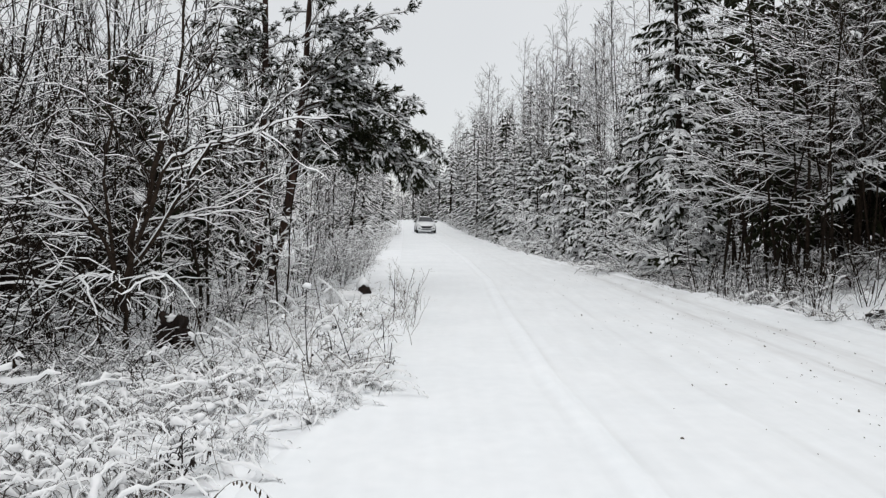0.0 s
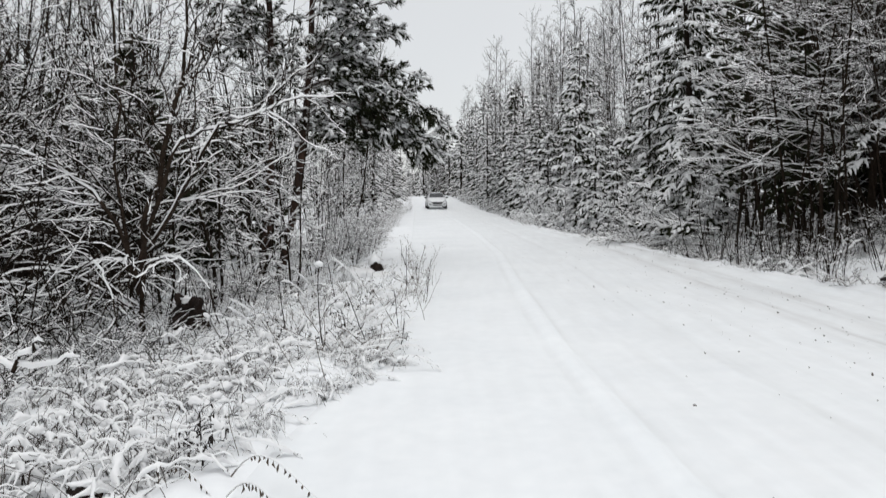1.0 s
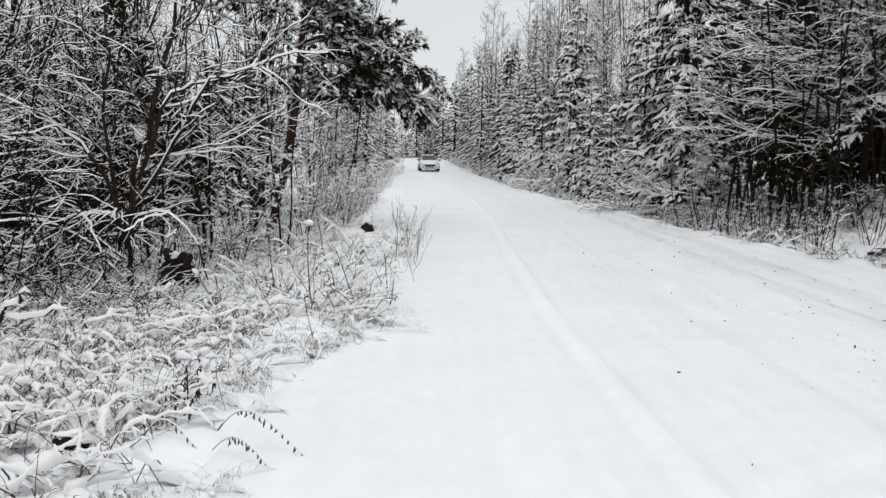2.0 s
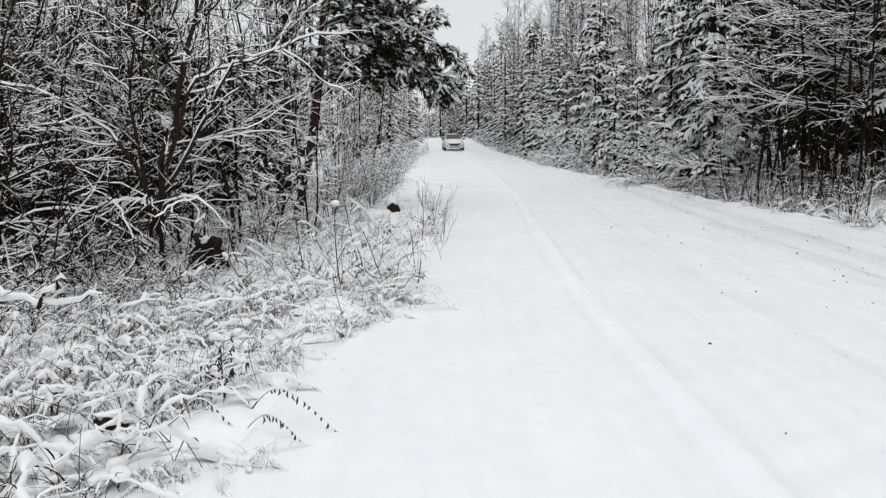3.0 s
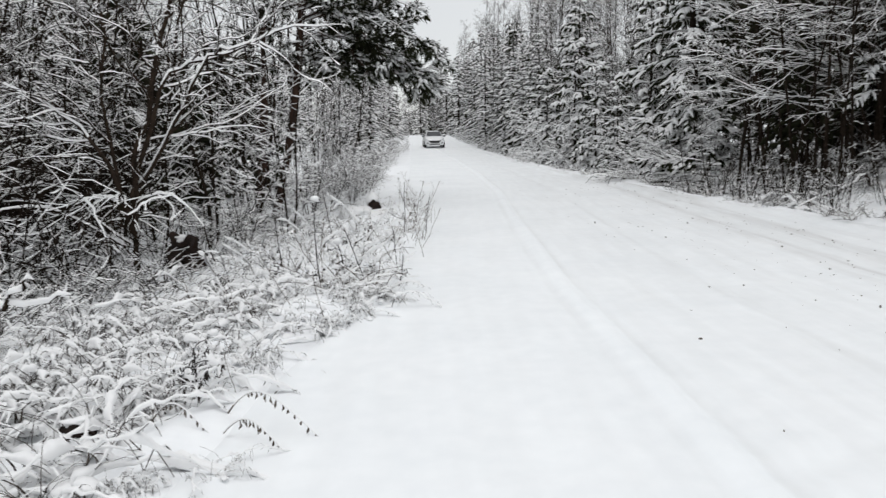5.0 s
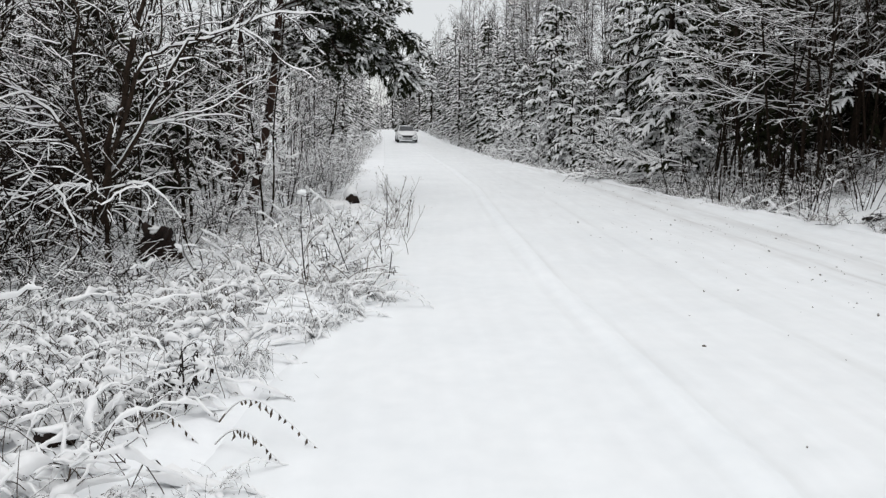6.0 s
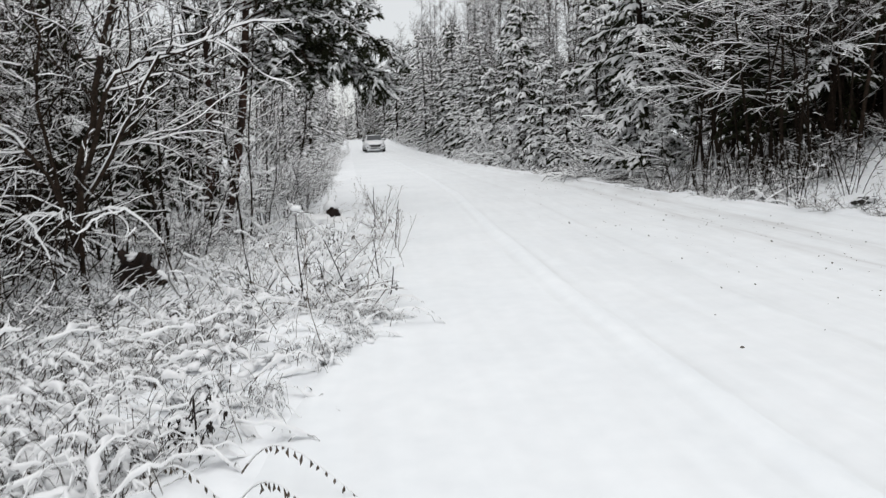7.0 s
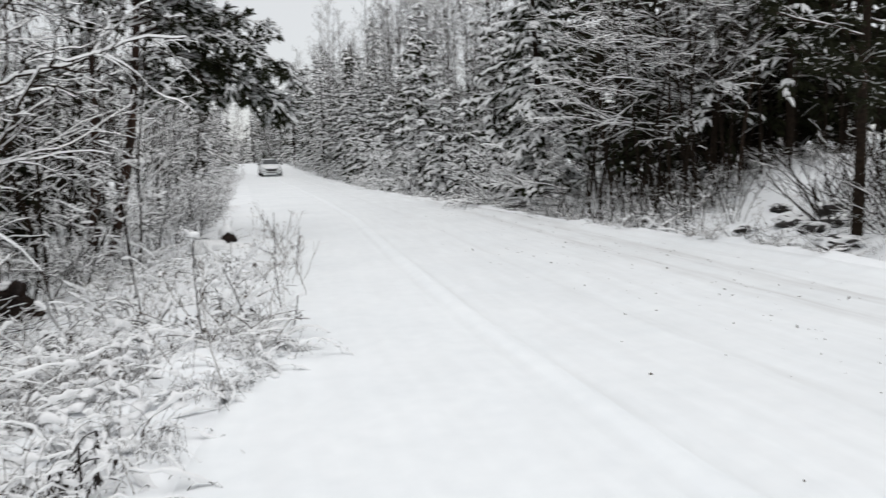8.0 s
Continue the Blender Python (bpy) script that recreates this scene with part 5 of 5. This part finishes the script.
# ---------------------------------------------------------------- grit on the road
R = random.Random(22)
bm = bmesh.new()
for i in range(290):
    y = R.uniform(3.2, 22) if i % 3 else R.uniform(5, 13)
    x = R.gauss(4.1, 0.9) if i % 4 else R.uniform(1.5, 5.6)
    if not road_left(y) + 0.5 < x < road_right(y) - 0.1:
        continue
    s = 0.004 + 0.008 * R.random() ** 3
    if i % 23 == 0:
        s *= 1.5
    bmesh.ops.create_icosphere(bm, subdivisions=1, radius=1, matrix=pose(x, y, road_z(x, y) + s * 0.2, R.uniform(0, 90), R.uniform(0, 90), 0) @ Matrix.Diagonal((s * R.uniform(0.8, 2.2), s, s * 0.7, 1)))
for x, y, s in ((4.0, 9.83, 0.013), (2.62, 9.15, 0.008), (4.9, 9.4, 0.009), (3.1, 8.4, 0.007)):
    bmesh.ops.create_icosphere(bm, subdivisions=1, radius=1, matrix=pose(x, y, road_z(x, y) + s * 0.3, 20, 40, 0) @ Matrix.Diagonal((s * 1.6, s, s * 0.8, 1)))
me = bpy.data.meshes.new("road_grit")
bm.to_mesh(me)
bm.free()
me.materials.append(GRIT)
tagged(new("road_grit", me), "scattered dark grit and gravel on the snowy road", "gravel", kind="stuff")

# ---------------------------------------------------------------- distant wood
def far_tree(seed, tall, reach, snow, count, label, group, wide=0.13, first=0.05):
    R = random.Random(seed)
    ob = thing("spruce_tree", label, "tree", group)
    lean = R.uniform(-0.4, 0.4)
    strands = []
    v, wood, _ = sweep([([(0, 0, -0.2), (lean * 0.4, 0, tall * 0.5), (lean, 0, tall)], [0.11, 0.08, 0.02], 0)], 5, 0)
    part_of(ob, "trunk", mesh_from("trunk", v, wood, BARK_DARK))
    for k in range(count):
        t = R.uniform(first, 0.98)
        a = R.uniform(0, 6.283)
        ln = (1 - t) ** 0.7 * reach * R.uniform(0.5, 1.1) + 0.15
        near_end = R.uniform(0.0, 0.65)
        far_end = near_end + 0.35 + 0.12 / ln
        line = []
        for u in (near_end, 0.45 * near_end + 0.55 * far_end, far_end):
            b = a + R.uniform(-0.12, 0.12)
            line.append((lean * t + math.cos(b) * ln * u, math.sin(b) * ln * u, tall * t + ln * (0.12 * u - 0.5 * u * u)))
        strands.append((line, [0.4 * wide, wide, 0.2 * wide], snow * R.uniform(0.1, 1.1)))
    clad(ob, "needle_foliage", strands, 3, NEEDLES, 0.7 * wide, seed)
    return ob


def strew(kinds, places):
    """Things of these kinds at the places (x, y, turn, size), each kind's first one used itself."""
    for i, (x, y, turn, size) in enumerate(places):
        if i < len(kinds):
            kinds[i].matrix_basis = at(x, y, turn, size)
        else:
            copy_thing(kinds[i % len(kinds)], at(x, y, turn, size))


R = random.Random(24)
far_kinds = [far_tree(s, t, 2.0, 1.0, 170, "dark distant spruce dusted with snow", "distant spruces", 0.08) for s, t in ((301, 10.5), (302, 9.0), (303, 8.0))]
places = []
for i in range(130):
    if i < 46:
        y = R.uniform(112, 165)
        x = R.uniform(road_right(y) + 1.5, 12) if i % 3 else road_left(y) - R.uniform(1.5, 20)
    elif i < 80:
        y = R.uniform(36, 100)
        x = road_left(y) - R.uniform(7, 26)
    else:
        y = R.uniform(58, 108)
        x = road_right(y) + 1.6 + R.uniform(0, 8)
    places.append((x, y, R.uniform(0, 360), R.uniform(0.75, 1.15)))
for i in range(16):
    y = R.uniform(52, 106)
    places.append((road_left(y) - R.uniform(1.8, 7), y, R.uniform(0, 360), R.uniform(0.55, 1.0)))
places += [(-5.6, 48, 20, 0.7), (-6.3, 54, 80, 0.8), (-7.0, 60, 150, 0.8), (-5.2, 43, 200, 0.6), (-7.5, 66, 260, 0.85), (-6.6, 50, 310, 0.75), (-5.9, 45, 40, 0.65)]
for i in range(26):
    y = R.uniform(112, 140)
    places.append((-0.072 * y + R.uniform(-6, 9) + (road_right(y) + 0.085 * y) * 0.35, y, R.uniform(0, 360), R.uniform(0.6, 0.95)))
strew(far_kinds, [p for p in places if not road_left(p[1]) - 1.2 < p[0] < road_right(p[1]) + 1.2])
# the inside of the woods, out of the snow
inner_kinds = [far_tree(s, t, 2.5, 0.2, 100, "gloomy spruce inside the dense wood", "spruces inside the wood", 0.17, 0.15) for s, t in ((311, 12.5), (312, 11.0))]
places = []
for i in range(64):
    y = R.uniform(8, 42)
    places.append((max(14.5, road_right(y) + 8) + R.uniform(0, 14), y, R.uniform(0, 360), R.uniform(0.85, 1.15)))
for i in range(8):
    y = R.uniform(116, 130)
    places.append((road_right(y) + R.uniform(0.8, 8), y, R.uniform(0, 360), R.uniform(0.6, 0.85)))
strew(inner_kinds, places)
# made-up dark spruces that stand in for the left thicket's shaded depth
low_kinds = [far_tree(s, t, 1.8, 0.3, 80, "dark young spruce added to darken the depth of the thicket", "young spruces in the thicket", 0.15) for s, t in ((321, 5.0), (322, 3.6))]
places = []
for i in range(52):
    y = R.uniform(15, 32)
    places.append((-6.0 - R.uniform(0, 13), y, R.uniform(0, 360), R.uniform(0.8, 1.15)))
strew(low_kinds, places)

# tangled undergrowth deep in both thickets
strands = []
for i in range(5200):
    if i % 5 == 4:
        y = R.uniform(8.6, 13)
        x = -4.55 - R.uniform(0, 4.5)
        top = 1.5
    elif i % 5 > 1:
        y = R.uniform(11.3, 22)
        x = -5.4 - (y - 11.3) * 0.1 - R.uniform(0, 8)
        top = 4.0
    else:
        y = R.uniform(17.5, 29)
        x = road_right(y) + 4.2 + R.uniform(0, 8)
        top = 2.0
    z = h(x, y) + top * R.random() ** 1.3
    d = unit((R.gauss(0, 0.7), R.gauss(0, 0.5), R.gauss(0.5, 0.6)))
    ln = R.uniform(0.5, 1.5)
    pts = [(x, y, z)]
    for k in range(4):
        w = rand_dir(R)
        d = unit((d[0] + 0.45 * w[0], d[1] + 0.45 * w[1], d[2] + 0.45 * w[2] - 0.05))
        p = pts[-1]
        pts.append((p[0] + d[0] * ln / 4, p[1] + d[1] * ln / 4, p[2] + d[2] * ln / 4))
    strands.append((pts, [0.012, 0.01, 0.009, 0.007, 0.005], R.uniform(-0.6, 0.8)))
tangle = thing("undergrowth", "dark tangled undergrowth deep in the thicket", "undergrowth")
tangle["kind"] = "stuff"
clad(tangle, "twig_growth", strands, 3, BARK_DARK, 0.025, 29)


# ---------------------------------------------------------------- the car
CAR_WHITE = material("car_paint", (0.72, 0.73, 0.74), (0.8, 0.81, 0.82), 2, 0.25, 0.0, 10, 0.5)
CAR_BLACK = material("black_plastic", (0.012, 0.012, 0.013), (0.03, 0.03, 0.03), 10, 0.5, 0.1, 60, 0.4)
GLASS = material("tinted_glass", (0.02, 0.023, 0.026), (0.03, 0.034, 0.038), 2, 0.05, 0, 10, 0.6)
TYRE = material("tyre_rubber", (0.015, 0.014, 0.014), (0.04, 0.038, 0.036), 20, 0.9, 0.4, 90)
RIM = material("alloy_rim", (0.3, 0.3, 0.31), (0.45, 0.45, 0.46), 8, 0.35, 0, 10, 0.5, metal=0.8)
LAMP = material("lamp_glass", (0.35, 0.36, 0.38), (0.6, 0.61, 0.63), 30, 0.12, 0.1, 60, 0.6)
PLATE = material("plate", (0.55, 0.55, 0.55), (0.65, 0.65, 0.65), 30, 0.5, 0, 60)

car = thing("car", "white five-door hatchback driving down the snowy road", "car", "", pose(-2.32, 66.5, road_z(-2.32, 66.5) - 0.015, 0, 0, 6))
stations = [(-1.98, 0.30, 0.58, 0.52, 0.62, 0.50), (-1.9, 0.22, 0.74, 0.60, 0.70, 0.62), (-1.62, 0.19, 0.835, 0.71, 0.82, 0.66), (-1.2, 0.19, 0.86, 0.80, 0.91, 0.68), (-0.86, 0.19, 0.865, 0.88, 0.99, 0.68),
            (-0.5, 0.19, 0.87, 0.91, 1.2, 0.6), (-0.14, 0.19, 0.87, 0.93, 1.39, 0.56), (0.4, 0.19, 0.87, 0.95, 1.46, 0.56), (1.15, 0.19, 0.865, 0.98, 1.43, 0.545), (1.65, 0.2, 0.85, 1.0, 1.32, 0.53),
            (1.86, 0.24, 0.81, 1.0, 1.1, 0.56), (1.97, 0.32, 0.72, 0.85, 0.9, 0.5)]
bm = bmesh.new()
rings = []
for y, zb, w, belt, top, wt in stations:
    half = [(w * 0.8, zb), (w * 0.97, zb + 0.08), (w, zb + (belt - zb) * 0.5), (w * 0.97, belt), (wt + 0.02, top - 0.05), (wt * 0.75, top - 0.005), (0.0, top + 0.015)]
    ring = [bm.verts.new((x, y, z)) for x, z in half] + [bm.verts.new((-x, y, z)) for x, z in reversed(half[:-1])]
    rings.append(ring)
for a, b in zip(rings, rings[1:]):
    for j in range(len(a)):
        bm.faces.new((a[j], b[j], b[(j + 1) % len(a)], a[(j + 1) % len(a)]))
bm.faces.new(rings[0])
bm.faces.new(list(reversed(rings[-1])))
bmesh.ops.recalc_face_normals(bm, faces=bm.faces)
part("body", bm, CAR_WHITE, car, smooth=True)


def panel(name, corners, mat, thick=0.012, label="", parent=None):
    """A slightly domed plate through the given corners."""
    bm = bmesh.new()
    vs = [bm.verts.new(c) for c in corners]
    f = bm.faces.new(vs)
    f.normal_update()
    n = f.normal.copy()
    ext = bmesh.ops.extrude_face_region(bm, geom=[f])
    for v in (e for e in ext["geom"] if isinstance(e, bmesh.types.BMVert)):
        v.co += n * thick
    bmesh.ops.recalc_face_normals(bm, faces=bm.faces)
    bmesh.ops.bevel(bm, geom=bm.edges[:], offset=0.004, segments=1, affect="EDGES")
    return part(name, bm, mat, parent or car, label)


panel("windscreen", [(-0.66, -0.875, 1.005), (0.66, -0.875, 1.005), (0.54, -0.17, 1.385), (-0.54, -0.17, 1.385)], GLASS, 0.02, "dark windscreen")
for sx in (-1, 1):
    front = [(0.85 * sx, -0.55, 0.94), (0.855 * sx, 0.28, 0.97), (0.605 * sx, 0.28, 1.39), (0.61 * sx, -0.1, 1.345)]
    back = [(0.855 * sx, 0.34, 0.975), (0.84 * sx, 1.3, 1.0), (0.6 * sx, 1.2, 1.36), (0.605 * sx, 0.34, 1.39)]
    for quad in (front, back):
        panel("side_window", quad if sx > 0 else quad[::-1], GLASS, 0.03, "dark side window")
    panel("headlight", [(0.44 * sx, -1.955, 0.6), (0.73 * sx, -1.86, 0.62), (0.8 * sx, -1.62, 0.76), (0.6 * sx, -1.82, 0.72)][::sx], LAMP, 0.03, "swept clear headlight")
    panel("fog_lamp", [(0.52 * sx, -1.97, 0.37), (0.7 * sx, -1.9, 0.38), (0.7 * sx, -1.9, 0.45), (0.55 * sx, -1.97, 0.43)][::sx], CAR_BLACK, 0.03, "black fog lamp slot")
    blob(car, "wing_mirror", CAR_BLACK, (0.95 * sx, -0.55, 1.0), (0.1, 0.07, 0.075), 3, 0.05)
    for wy in (-1.22, 1.3):
        bm = bmesh.new()
        prof = [(0.2, -0.09), (0.29, -0.1), (0.31, -0.07), (0.315, 0.0), (0.31, 0.07), (0.29, 0.1), (0.2, 0.09)]
        loops = [[bm.verts.new((x, r * math.cos(6.283 * j / 24), r * math.sin(6.283 * j / 24))) for r, x in prof] for j in range(24)]
        for j in range(24):
            p, q = loops[j], loops[(j + 1) % 24]
            for i in range(6):
                bm.faces.new((p[i], p[i + 1], q[i + 1], q[i]))
        wheel = part("wheel", bm, TYRE, car, "black winter tyre caked with snow", smooth=True)
        wheel.location = (0.78 * sx, wy, 0.315)
        bm = bmesh.new()
        bmesh.ops.create_cone(bm, cap_ends=True, segments=24, radius1=0.205, radius2=0.2, depth=0.14, matrix=pose(0, 0, 0, 0, 90, 0))
        rim = part("rim", bm, RIM, wheel)
        for k in range(5):
            bm = bmesh.new()
            bmesh.ops.create_cube(bm, size=1, matrix=pose(0.075 * sx, 0, 0, 72 * k, 0, 0) @ Matrix.Translation((0, 0, 0.1)) @ Matrix.Diagonal((0.02, 0.045, 0.17, 1)))
            part("spoke", bm, RIM, wheel)
panel("grille", [(-0.36, -1.99, 0.42), (0.36, -1.99, 0.42), (0.54, -1.97, 0.62), (0.25, -1.985, 0.6), (-0.25, -1.985, 0.6), (-0.54, -1.97, 0.62)], CAR_BLACK, 0.03, "wide black grille")
panel("lower_intake", [(-0.42, -1.985, 0.27), (0.42, -1.985, 0.27), (0.46, -1.985, 0.33), (-0.46, -1.985, 0.33)], CAR_BLACK, 0.03, "black lower intake")
panel("number_plate", [(-0.26, -2.02, 0.345), (0.26, -2.02, 0.345), (0.26, -2.02, 0.395), (-0.26, -2.02, 0.395)], PLATE, 0.012, "pale blank number plate")
